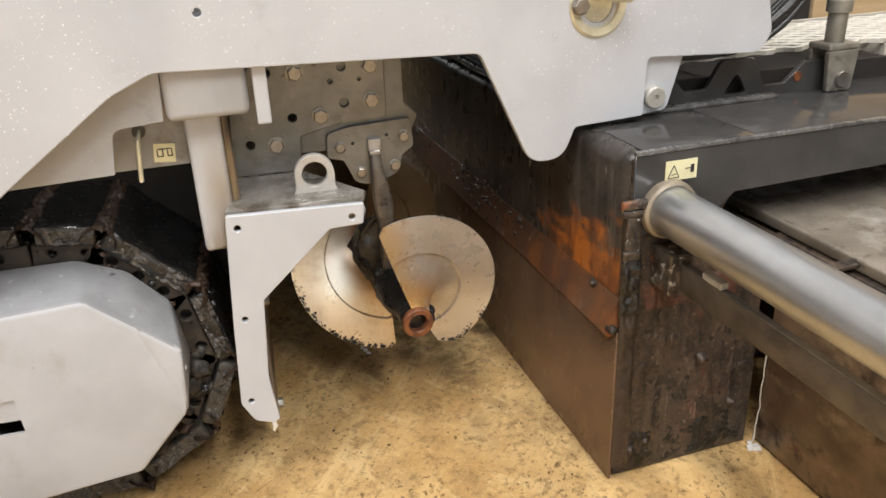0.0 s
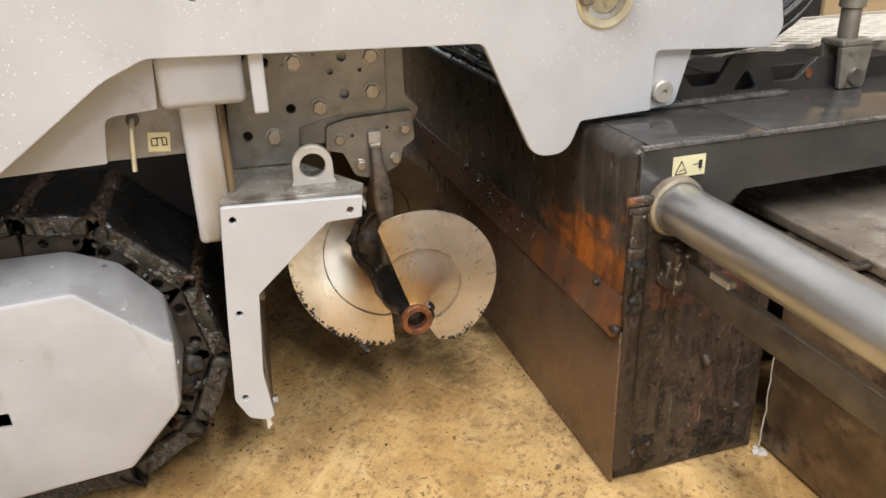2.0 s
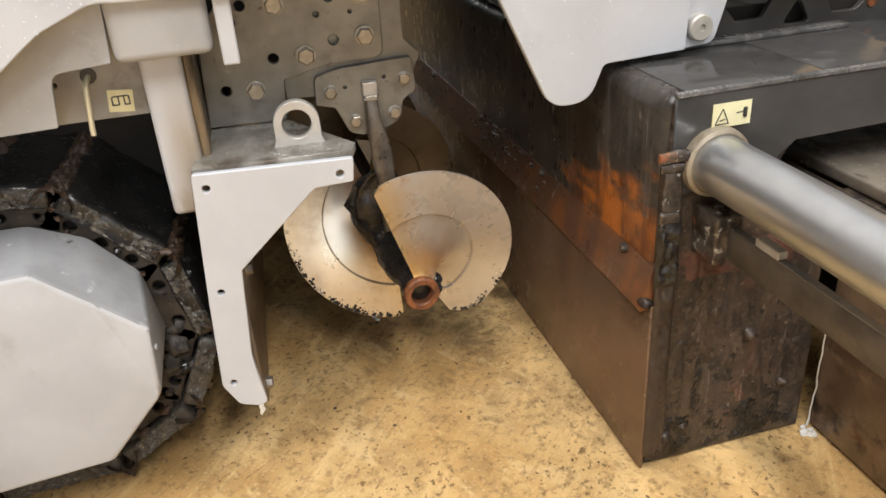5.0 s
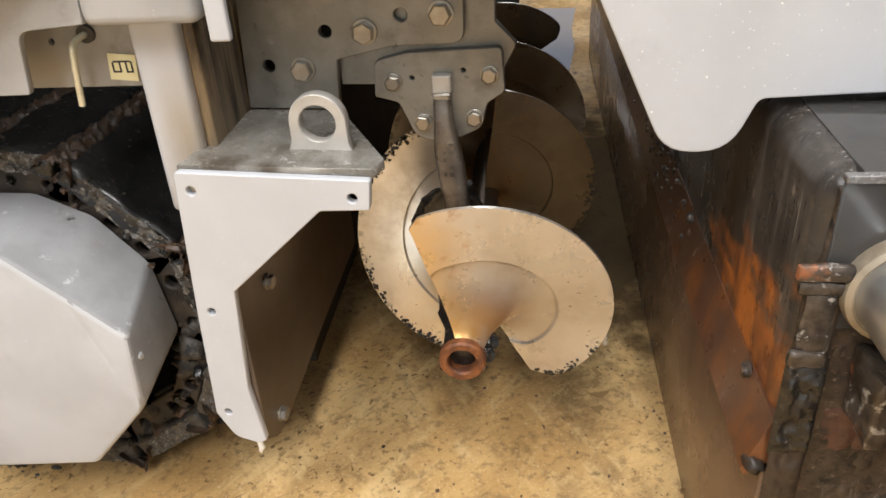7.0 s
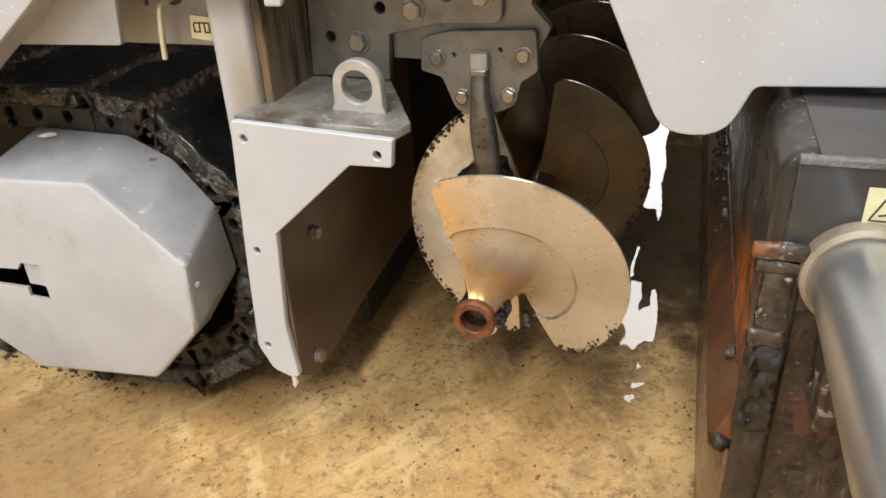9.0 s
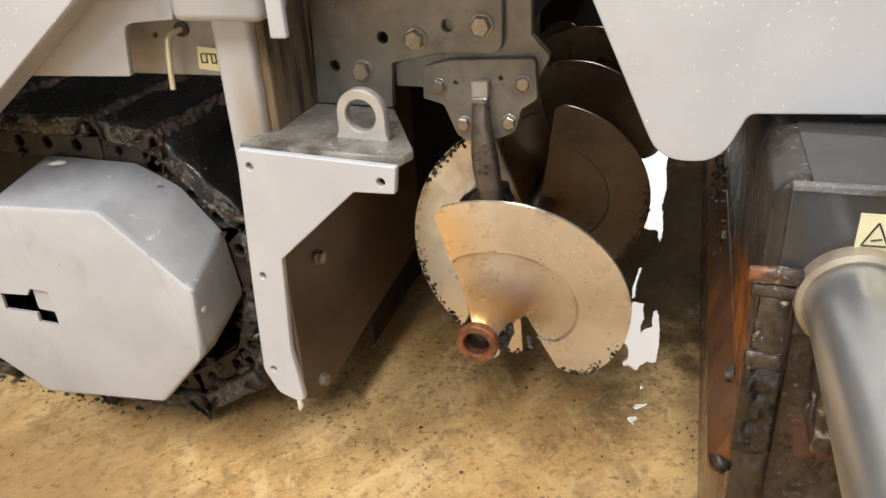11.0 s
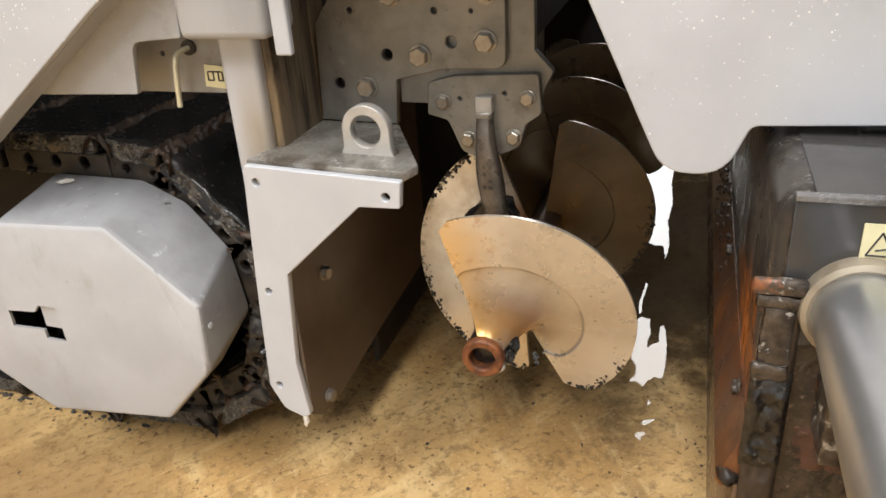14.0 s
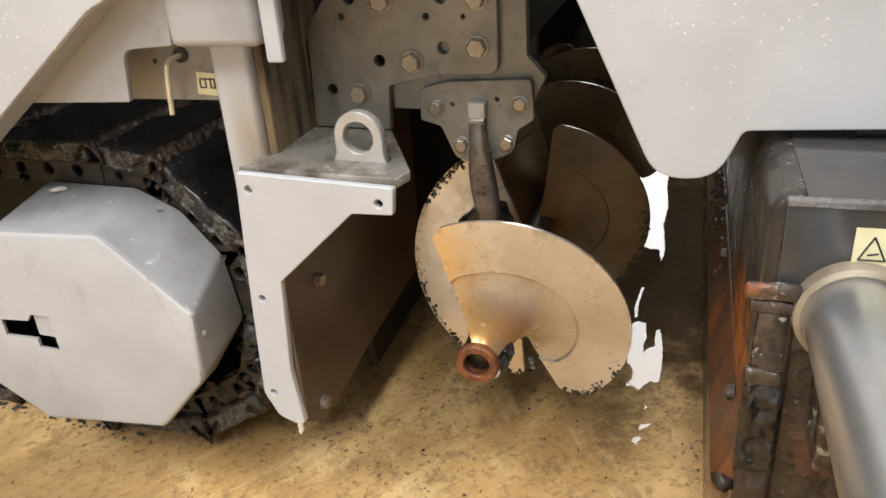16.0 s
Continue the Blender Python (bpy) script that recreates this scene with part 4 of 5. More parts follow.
carried_part(across("tunnel_shield", [(1.300, 0.188, 0.006), (1.328, 0.166, 0.01), (1.365, 0.161, 0.02), (1.455, 0.174, 0.05), (1.55, 0.193, 0.05), (1.80, 0.228), (1.80, 0.609), (1.300, 0.609)], -0.042, 0.008, shield_brown, carrier, label="wet brown steel auger shield"))
for yy, zz in ((1.390, 0.402), (1.352, 0.190)):
    carried_part(bolt(-0.038, yy, zz, carrier, BOLT_SMALL, turn=90))
carried_part(part("residue_string", loft([(-0.046, 1.294, 0.196, 0.006, 0.004), (-0.049, 1.293, 0.186, 0.0045, 0.003), (-0.047, 1.292, 0.178, 0.005, 0.003), (-0.051, 1.293, 0.170, 0.003, 0.002), (-0.050, 1.293, 0.166, 0.001, 0.001)], 8), cream_chip, carrier, "pale residue hanging in a string", smooth=True))
CP("lifting_eye", [(0.043, 0.620), (0.125, 0.620), (0.1195, 0.632)] + [(0.084 + 0.0355 * math.cos(math.pi * k / 16), 0.656 + 0.0355 * math.sin(math.pi * k / 16)) for k in range(17)] + [(0.0485, 0.632)], 1.352, 0.016, eye_paint, [disc(0.084, 0.655, 0.0225, 24)], "grey painted welded lifting eye")


def S0(*a):
    return smooth_by_angle(part(*a), 40)


def lump_loft(sections):
    bm = loft(sections, 18)
    bmesh.ops.subdivide_edges(bm, edges=bm.edges[:], cuts=2, use_grid_fill=True)
    for v in bm.verts:
        v.co += noise.noise_vector(v.co * 45) * 0.011 + noise.noise_vector(v.co * 130) * 0.004
    return bm


def lumpy0(x0, x1, y0, y1, z0, z1):
    bm = box(x0, x1, y0, y1, z0, z1, 0.003, 2)
    rnd = random.Random(3)
    for v in bm.verts:
        v.co += Vector((rnd.uniform(-1, 1), rnd.uniform(-1, 1), rnd.uniform(-1, 1))) * 0.0012
    return bm


carried_part(S0("bearing_arm", loft([(0.213, 1.478, 0.650, 0.0105, 0.009), (0.213, 1.476, 0.635, 0.0115, 0.011), (0.214, 1.473, 0.612, 0.0125, 0.013), (0.218, 1.470, 0.575, 0.0175, 0.014), (0.221, 1.471, 0.545, 0.0190, 0.014), (0.224, 1.475, 0.51, 0.0175, 0.014), (0.227, 1.484, 0.46, 0.0175, 0.016), (0.231, 1.498, 0.41, 0.019, 0.020), (0.238, 1.512, 0.372, 0.024, 0.022)], 16), arm_steel, carrier, "worn forged bearing arm"))
carried_part(S0("bearing_housing", lump_loft([(0.224, 1.500, 0.505, 0.018, 0.012), (0.211, 1.510, 0.475, 0.042, 0.018), (0.205, 1.516, 0.435, 0.056, 0.022), (0.213, 1.522, 0.39, 0.053, 0.024), (0.230, 1.524, 0.350, 0.046, 0.022), (0.248, 1.524, 0.322, 0.022, 0.016)]), tar_wet, carrier, "tar-covered bearing housing"))
carried_part(part("arm_tab", box(0.2005, 0.2255, 1.472, 1.4875, 0.650, 0.674, 0.002), eye_paint, carrier, "light welded tab"))
marks = bmesh.new()
for k in range(5):
    for dx, w in ((-0.006, 0.004), (0.002, 0.006)):
        if (k + (dx > 0)) % 3:
            one = bmesh.ops.create_cube(marks, size=1)["verts"]
            bmesh.ops.scale(marks, vec=(w, 0.003, 0.0045), verts=one)
            bmesh.ops.translate(marks, vec=(0.2195 + dx + w / 2, 1.4575, 0.585 - 0.0105 * k), verts=one)
carried_part(part("cast_mark", marks, dark_steel, carrier, "raised casting marks"))
carried_part(part("weld_bead", lumpy0(0.2005, 0.2255, 1.466, 1.476, 0.643, 0.652), worn_steel, carrier))

# ---------------------------------------------------------------- auger
AX = 3.6
auger = empty("auger", (0.25, 1.315, 0.34), AX, label="worn cream screw auger with a rusty open shaft end", category="auger")


def flight_bm(a0, a1, y0, y1, R=0.205, n=44, soft0=0.03, soft1=0.10, nose=None):
    radii = [0.026, 0.032, 0.042, 0.058, 0.078, 0.10, 0.124, 0.127, 0.130, 0.15, 0.172, 0.190, 0.199, 0.203]
    bm = bmesh.new()
    front, back = [], []
    for i in range(n + 1):
        s = i / n
        a = radians(a0 + (a1 - a0) * s)
        y = y0 + (y1 - y0) * s
        top = R
        if s < soft0:
            top = R * (1 - 0.05 * (1 - s / soft0) ** 2)
        if s > 1 - soft1:
            top = R * (1 - 0.14 * ((s - 1 + soft1) / soft1) ** 2)
        fr, bk = [], []
        for r in radii:
            rr = 0.026 + (r - 0.026) * (top - 0.026) / (0.203 - 0.026)
            cone = -0.030 * math.exp(-(r - 0.026) / 0.022) * math.sin(math.pi * min(1, 0.25 + s * 0.75))
            if nose is not None:
                cone = -(y - nose) * math.exp(-(r - 0.026) / 0.026) * min(1.0, (1 - s) / 0.45)
            step = -0.0042 if r >= 0.1265 else 0.0
            th = 0.011 - 0.005 * (r / 0.203) - (0.002 if r > 0.2 else 0)
            yy = y + cone + step
            x, z = rr * math.cos(a), rr * math.sin(a)
            fr.append(bm.verts.new((x, yy, z)))
            bk.append(bm.verts.new((x, y + th + step * 0.5, z)))
        front.append(fr)
        back.append(bk)
    for i in range(n):
        for j in range(len(radii) - 1):
            bm.faces.new((front[i][j], front[i][j + 1], front[i + 1][j + 1], front[i + 1][j]))
            bm.faces.new((back[i][j], back[i + 1][j], back[i + 1][j + 1], back[i][j + 1]))
        bm.faces.new((front[i][-1], back[i][-1], back[i + 1][-1], front[i + 1][-1]))
    for i in (0, n):
        for j in range(len(radii) - 1):
            bm.faces.new((front[i][j], back[i][j], back[i][j + 1], front[i][j + 1]))
    bmesh.ops.recalc_face_normals(bm, faces=bm.faces)
    return bm


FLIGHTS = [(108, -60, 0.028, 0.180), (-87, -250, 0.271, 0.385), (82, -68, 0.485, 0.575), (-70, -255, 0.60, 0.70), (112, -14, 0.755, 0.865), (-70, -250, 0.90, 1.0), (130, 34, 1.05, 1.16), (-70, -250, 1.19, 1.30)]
# flights behind the first two have shade in their colour
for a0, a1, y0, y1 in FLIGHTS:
    smooth_by_angle(part("flight", flight_bm(a0, a1, y0, y1, nose=0.010 if y0 < 0.1 else None), flight_front if y0 < 0.1 else flight_cream if y0 < 0.3 else flight_brown_shade, auger, "worn cream cast screw flight" if y0 < 0.3 else "brown-filmed cast screw flight, darkened for the tractor's shade"), 40)


def rim_tar_bm(a0, a1, y0, y1, spans, count, seed):
    """Crumbs of tar stuck along stretches of a flight's rim."""
    r = random.Random(seed)
    bm = bmesh.new()
    for k in range(count):
        lo, hi = r.choice(spans)
        a = r.uniform(lo, hi)
        y = y0 + (y1 - y0) * (a - a0) / (a1 - a0)
        q = (a - a0) / (a1 - a0)
        rim = 0.205 * (1 - 0.05 * max(0.0, 1 - q / 0.03) ** 2 - 0.14 * max(0.0, (q - 0.9) / 0.1) ** 2)
        rad = rim - 0.001 - abs(r.gauss(0, 0.0055))
        if noise.noise(Vector((a * 0.35, seed, 0))) < -0.15:
            continue
        size = r.choice((0.0010, 0.0014, 0.0018, 0.0024, 0.0032))
        c = Vector((rad * math.cos(radians(a)), y - 0.0042 + r.uniform(-0.0008, 0.001) if r.random() < 0.8 else y + 0.001, rad * math.sin(radians(a))))
        made = bmesh.ops.create_icosphere(bm, subdivisions=1, radius=size)
        for v in made["verts"]:
            v.co = c + Vector((v.co.x, v.co.y * 0.6, v.co.z)) * r.uniform(0.7, 1.5)
    return bm


tagged(part("rim_tar", rim_tar_bm(-87, -250, 0.271, 0.385, ((-87, -130), (-95, -170), (-205, -240)), 620, 2), tar_wet, auger, "black tar crumbs on the rim"), kind="stuff")
tagged(part("rim_tar", rim_tar_bm(108, -60, 0.028, 0.180, ((-58, -20), (-58, -40)), 130, 3), tar_wet, auger, "black tar crumbs on the rim"), kind="stuff")
tagged(part("rim_tar", rim_tar_bm(82, -68, 0.485, 0.575, ((-60, 10),), 160, 4), tar_wet, auger, "black tar crumbs on the rim"), kind="stuff")
smooth_by_angle(part("shaft_end", lathe([(0.0, 0.05), (0.0185, 0.05), (0.0185, 0.002), (0.0205, -0.001), (0.0285, -0.001), (0.031, 0.002), (0.031, 0.012), (0.0275, 0.016), (0.0275, 0.018)], 32), rust_shaft, auger, "rusty open shaft end"), 30)
smooth_by_angle(part("shaft", lathe([(0.0, 0.0505), (0.020, 0.0505), (0.027, 0.052), (0.027, 1.6), (0.0, 1.6)], 28), shaft_dark, auger), 30)
smooth_by_angle(part("bearing_collar", lathe([(0.026, 0.180), (0.043, 0.180), (0.046, 0.184), (0.046, 0.196), (0.041, 0.199), (0.041, 0.204), (0.046, 0.207), (0.046, 0.228), (0.026, 0.230)], 32), shaft_dark, auger, "dark greasy bearing collar"), 30)
sleeve = lathe([(0.0265, 0.017), (0.0280, 0.019), (0.0285, 0.045), (0.0295, 0.07), (0.034, 0.085), (0.041, 0.11), (0.045, 0.14), (0.046, 0.178), (0.027, 0.179)], 40)
for v in sleeve.verts:
    v.co += (noise.noise_vector(v.co * 60) * 0.006 + noise.noise_vector(v.co * 150) * 0.003) * max(0.08, min(1, (v.co.y - 0.06) / 0.05))
smooth_by_angle(part("tar_sleeve", sleeve, tar_wet, auger, "black tar caked round the shaft"), 60)
for k, (a, y, s) in enumerate(((-20, 0.03, 0.011), (0, 0.045, 0.013), (25, 0.06, 0.010), (-50, 0.02, 0.008), (-40, 0.06, 0.012))):
    r = random.Random(k)
    bm = bmesh.new()
    bmesh.ops.create_icosphere(bm, subdivisions=2, radius=s)
    for v in bm.verts:
        v.co *= r.uniform(0.65, 1.3)
    part("residue_lump", bm, rubber if k != 3 else cream_chip, auger, m=Matrix.Translation((0.031 * math.cos(radians(a)), y, 0.031 * math.sin(radians(a)))))

# ---------------------------------------------------------------- screed
screed = empty("paver_screed", (0.6, 1.165, 0), 4.0, label="black paver screed with rusty front wall and tar-caked side", category="screed")
S = lambda *a, **k: smooth_by_angle(part(*a, **k), 35)
# box body: front wall u = 0, side plate v = 0
S("body", box(0.0, 0.185, 0.003, 2.6, 0.34, 0.6885, 0.030, 6), front_rust, screed, label="dark screed front wall with rust and scrapes")
part("rear_body", box(0.265, 1.0, 0.24, 2.6, 0.03, 0.672, 0.006), shade_black, screed)
upright("side_plate", [(0.006, 0.003, 0.035), (0.325, 0.003), (0.325, 0.20, 0.01), (0.285, 0.28, 0.02), (0.235, 0.46, 0.02), (0.195, 0.545, 0.02), (0.222, 0.588, 0.01), (1.0, 0.600), (1.0, 0.674), (0.014, 0.674, 0.004), (0.012, 0.602), (0.004, 0.585, 0.006)], 0.0, 0.014, side_grime, screed, (), 0.002, "tar-caked dark side plate")
upright("top_band", [(0.013, 0.6835), (1.0, 0.6835), (1.0, 0.602), (0.222, 0.590), (0.195, 0.568, 0.01), (0.150, 0.540, 0.02), (0.013, 0.530, 0.01)], -0.005, 0.0046, black_paint, screed, (), 0.001, "glossy black upper band")
S("top_plate", box(0.030, 0.2605, 0.0030, 0.34, 0.6800, 0.6904, 0.0012), black_paint, screed, label="glossy wet black top plate")
S("top_plate", box(0.2625, 1.02, 0.0030, 0.34, 0.6745, 0.6904, 0.0012), black_paint, screed, label="glossy wet black top plate")
part("top_seam", box(0.012, 1.02, -0.0085, 0.0020, 0.6842, 0.6914, 0.0015), worn_black, screed)
S("front_blade", box(-0.0075, -0.0015, -0.0075, 2.6, 0.002, 0.345, 0.002), blade_brown, screed, label="wet brown strike-off blade")
led = bmesh.new()
prof = [(-0.022, 0.335), (-0.026, 0.342), (-0.002, 0.412), (0.004, 0.412), (0.004, 0.335)]
ra = [led.verts.new((u, 0.0, z)) for u, z in prof]
rb = [led.verts.new((u, 2.6, z)) for u, z in prof]
for k in range(5):
    led.faces.new((ra[k], ra[(k + 1) % 5], rb[(k + 1) % 5], rb[k]))
led.faces.new(ra)
led.faces.new(rb)
bmesh.ops.recalc_face_normals(led, faces=led.faces)
part("ledge", led, ledge_rust, screed, "rusty sloping ledge")
for v in (0.09, 0.45, 0.85, 1.3):
    bolt(-0.004, v, 0.405, screed, BOLT_RUSTY, turn=-90)


def crust(name, u0, u1, z0, z1, amp, scale, seed, mat, parent, flip=False, label="", cut=0.0):
    """Caked dirt: a fine sheet with uneven relief that sinks into its plate where it is thin."""
    nu, nz = max(8, int((u1 - u0) / 0.0035)), max(8, int((z1 - z0) / 0.0035))
    bm = bmesh.new()
    rows = []
    for i in range(nu + 1):
        row = []
        for j in range(nz + 1):
            u, z = u0 + (u1 - u0) * i / nu, z0 + (z1 - z0) * j / nz
            p = Vector((u * scale, z * scale * 0.7, seed))
            h = noise.fractal(p, 0.9, 2.1, 6) * 0.5 + 0.35 * noise.noise(p * 6) - cut
            edge = min(1, 8 * min(i / nu, 1 - i / nu, j / nz, 1 - j / nz))
            d = amp * (max(h, -0.25) + 0.12) * edge - 0.0008
            row.append(bm.verts.new((d if flip else u, u if flip else -d, z)))
        rows.append(row)
    for i in range(nu):
        for j in range(nz):
            bm.faces.new((rows[i][j], rows[i + 1][j], rows[i + 1][j + 1], rows[i][j + 1]))
    ob = part(name, bm, mat, parent, label)
    for p in ob.data.polygons:
        p.use_smooth = True
    return ob


crust("tar_crust", 0.008, 0.318, 0.008, 0.40, 0.0075, 40, 2.3, side_grime, screed, label="caked tar and grit")
crust("tar_crust", 0.02, 0.22, 0.38, 0.525, 0.006, 30, 7.1, side_grime, screed)
crust("bottom_scab", 0.006, 0.32, 0.004, 0.10, 0.012, 34, 5.5, tar_wet, screed, cut=0.05)
crust("rust_scab", 0.040, 0.27, 0.372, 0.432, 0.008, 30, 8.2, rust_scab, screed, label="reddish rust band", cut=-0.25)
crust("edge_scab", 0.255, 0.322, 0.10, 0.30, 0.012, 30, 6.6, side_grime, screed, cut=0.02)
# black clumps that have fallen on the ledge
clumps = bmesh.new()
rc = random.Random(31)
for k in range(130):
    v = rc.choice((rc.uniform(0.45, 1.7), rc.gauss(0.75, 0.12)))
    size = rc.choice((0.002, 0.003, 0.004, 0.006))
    up = rc.random()
    at = Vector((-0.020 + 0.018 * up, v, 0.352 + 0.062 * up + 0.012 * rc.random()))
    made = bmesh.ops.create_icosphere(clumps, subdivisions=1, radius=size)
    for q in made["verts"]:
        q.co = at + Vector((q.co.x * 0.7, q.co.y * 1.3, q.co.z)) * rc.uniform(0.6, 1.3)
tagged(part("ledge_tar", clumps, side_grime, screed, "black asphalt clumps on the ledge"), kind="stuff")
# torn lip at the ledge's end and flakes along it
part("torn_lip", clod_bm(0.012, 3), rail_brown, screed, "scraped torn lip", pose(-0.013, 0.001, 0.350, 0, 20, 0), True)
for k, (u, z) in enumerate(((0.014, 0.702), (0.040, 0.703))):
    tube("hose", [(u + 0.016 * noise.noise(Vector((j * 0.7, k * 5.0, 0))), 0.34 + 0.12 * j, z + 0.004 * noise.noise(Vector((j * 0.9, k * 3.0, 4)))) for j in range(14)], 0.011, cable_black, screed, "wet black hose")
# worn guide rail on the corner: strip, clamp blocks, tar between them
part("guide_rail", box(-0.001, 0.034, -0.008, -0.0005, 0.030, 0.600, 0.004), rail_brown, screed, "brown wet rail strip")


def lumpy(x0, x1, y0, y1, z0, z1, seed, amp=0.0025, cuts=5):
    bm = box(x0, x1, y0, y1, z0, z1, 0.004, 2)
    bmesh.ops.subdivide_edges(bm, edges=[e for e in bm.edges if e.calc_length() > 0.009], cuts=cuts, use_grid_fill=True)
    for v in bm.verts:
        v.co += noise.noise_vector(v.co * 90 + Vector((seed, 0, 0))) * amp + noise.noise_vector(v.co * 30 + Vector((0, seed, 0))) * amp
    return bm


S("rail_block", lumpy(-0.016, 0.034, -0.020, -0.0095, 0.592, 0.609, 1.0, 0.0013, 7), greasy_block, screed, label="rusty chipped clamp block")
S("rail_block", lumpy(-0.010, 0.032, -0.015, -0.0095, 0.575, 0.590, 2.0, 0.0016, 7), greasy_block, screed, label="rusty chipped clamp block")
S("rail_block", lumpy(-0.002, 0.027, -0.0125, -0.0085, 0.508, 0.578, 3.0, 0.0018, 7), greasy_block, screed)
S("rail_block", lumpy(-0.007, 0.029, -0.015, -0.0095, 0.490, 0.511, 4.0, 0.0025, 7), greasy_block, screed)
tar = crust("rail_tar", -0.006, 0.034, 0.375, 0.500, 0.016, 46, 3.2, tar_wet, screed, label="black tar on the rail", cut=-0.3)
tar.matrix_basis = Matrix.Translation((0, -0.0095, 0))
lumps = crust("rail_dirt", -0.003, 0.033, 0.03, 0.40, 0.007, 34, 4.4, rail_brown, screed, cut=-0.35)
lumps.matrix_basis = Matrix.Translation((0, -0.0095, 0))
for u, z, r0 in ((0.19, 0.245, 0.018), (0.275, 0.12, 0.016), (0.04, 0.06, 0.017), (0.075, 0.075, 0.012), (0.02, 0.035, 0.013)):
    part("tar_lump", clod_bm(r0 * 0.8, int(r0 * 1e4 + u * 100)), side_grime, screed, m=Matrix.Translation((u, 0, z)), smooth=True)
S("guide_ring", lathe([(0.043, -0.020), (0.0475, -0.023), (0.0525, -0.020), (0.054, -0.012), (0.054, 0.002), (0.043, 0.002)], 40), ring_grease, screed, label="greasy cream seal ring", m=Matrix.Translation((0.081, 0, 0.580)))
S("guide_tube", lathe([(0.0, -1.1), (0.0425, -1.1), (0.044, -1.098), (0.044, 0.0), (0.0, 0.0)], 48), chrome, screed, label="chromed guide tube", m=Matrix.Translation((0.081, 0, 0.580)))
S("lock_bar", box(0.081, 0.094, -1.1, 0.0, 0.440, 0.492, 0.003), bar_steel, screed, label="dark flat steel bar")
part("bar_edge", box(0.0805, 0.0945, -1.1, -0.052, 0.4925, 0.4945, 0.0008), worn_steel, screed, "bare worn bar edge")
S("bar_bracket", lumpy(0.058, 0.102, -0.062, -0.002, 0.436, 0.512, 5.0, 0.0028, 9), greasy_block, screed, label="chipped bar bracket")
part("bar_clip", box(0.079, 0.095, -0.175, -0.125, 0.4952, 0.508, 0.002), eye_paint, screed, "pale steel clip")
right_label = part("warning_sticker", box(0.071, 0.134, -0.0078, -0.0062, 0.631, 0.667, 0), sticker_yellow, screed, "cream warning sticker with a black triangle")
for p, q in (((0.076, 0.636), (0.098, 0.636)), ((0.076, 0.636), (0.087, 0.659)), ((0.098, 0.636), (0.087, 0.659)), ((0.083, 0.641), (0.092, 0.643)), ((0.110, 0.650), (0.122, 0.651)), ((0.124, 0.643), (0.124, 0.657))):
    tube("print_bar", [(p[0], -0.008, p[1]), (q[0], -0.008, q[1])], 0.0009 if q[0] != p[0] or p[0] < 0.1 else 0.0032, sticker_ink, right_label)

# ---------------------------------------------------------------- screed extension
extension = empty("screed_extension", (0.6, 1.165, 0), 4.0, label="dusty dark screed extension box pushed out beside the chromed tube", category="screed extension")
S("extension_body", box(0.345, 1.15, -1.1, -0.004, 0.004, 0.49, 0.012, 3), ext_wall, extension, label="stained brown extension wall")
S("extension_cover", box(0.335, 1.15, -1.1, 0.20, 0.4905, 0.515, 0.006, 3), ext_top, extension, label="dusty dark extension cover")
part("cover_rim", box(0.322, 0.346, -1.1, 0.0, 0.43, 0.4895, 0.003), side_grime, extension)
part("rim_step", box(0.265, 0.334, -0.05, 0.20, 0.468, 0.489, 0.006), side_grime, extension)
part("cover_rib", box(0.285, 0.345, -0.20, -0.175, 0.50, 0.508, 0.002), side_grime, extension)

tube("residue_line", [(0.3425 + 0.006 * noise.noise(Vector((k * 0.8, 1.5, 0))), -0.0125 + 0.002 * noise.noise(Vector((k, 7.5, 0))), 0.235 - 0.0135 * k) for k in range(18)], 0.0017, cream_chip, extension, "thin white residue line")
rw = random.Random(21)
for k in range(6):
    part("white_residue", clod_bm(rw.uniform(0.004, 0.008), k), cream_chip, extension, "white residue crumb", Matrix.Translation((0.338 - rw.uniform(0, 0.03), -0.012 - rw.uniform(0, 0.03), 0.004)))

# ---------------------------------------------------------------- levelling frame on the screed
frame_rack = empty("levelling_rack", (0.6, 1.165, 0), 4.0, label="black cut-out steel frame standing on the screed top", category="rack")
upright("rack_plate", [(0.10, 0.6895), (0.66, 0.6895), (0.66, 0.752, 0.008), (0.555, 0.754, 0.01), (0.508, 0.713, 0.008), (0.458, 0.713, 0.008), (0.424, 0.775, 0.022), (0.348, 0.775, 0.022), (0.316, 0.719, 0.008), (0.264, 0.719, 0.008), (0.22, 0.766, 0.01), (0.10, 0.766)], 0.235, 0.012, rack_paint, frame_rack,
        [rounded([(0.356, 0.702, 0.008), (0.416, 0.702, 0.008), (0.387, 0.748, 0.010)]), disc(0.540, 0.724, 0.010)])
S("rusty_bush", lathe([(0.0065, 0.2330), (0.0100, 0.2330), (0.0105, 0.2340), (0.0105, 0.2480), (0.0065, 0.2480)], 20), rust_shaft, frame_rack, label="rusty bush in the rack", m=Matrix.Translation((0.540, 0, 0.724)))
# near-black rail paints in the dark behind the cut-outs
upright("rear_rail", [(0.10, 0.6895), (0.9, 0.6895), (0.9, 0.735), (0.10, 0.735)], 0.275, 0.010, shade_black, frame_rack)
S("rack_foot", box(0.10, 0.475, 0.205, 0.2345, 0.6906, 0.6985, 0.002), worn_black, frame_rack, label="worn foot flange of the rack")
spindle = empty("levelling_spindle", (0.6, 1.165, 0), 4.0, label="worn steel levelling spindle with clevis", category="spindle")
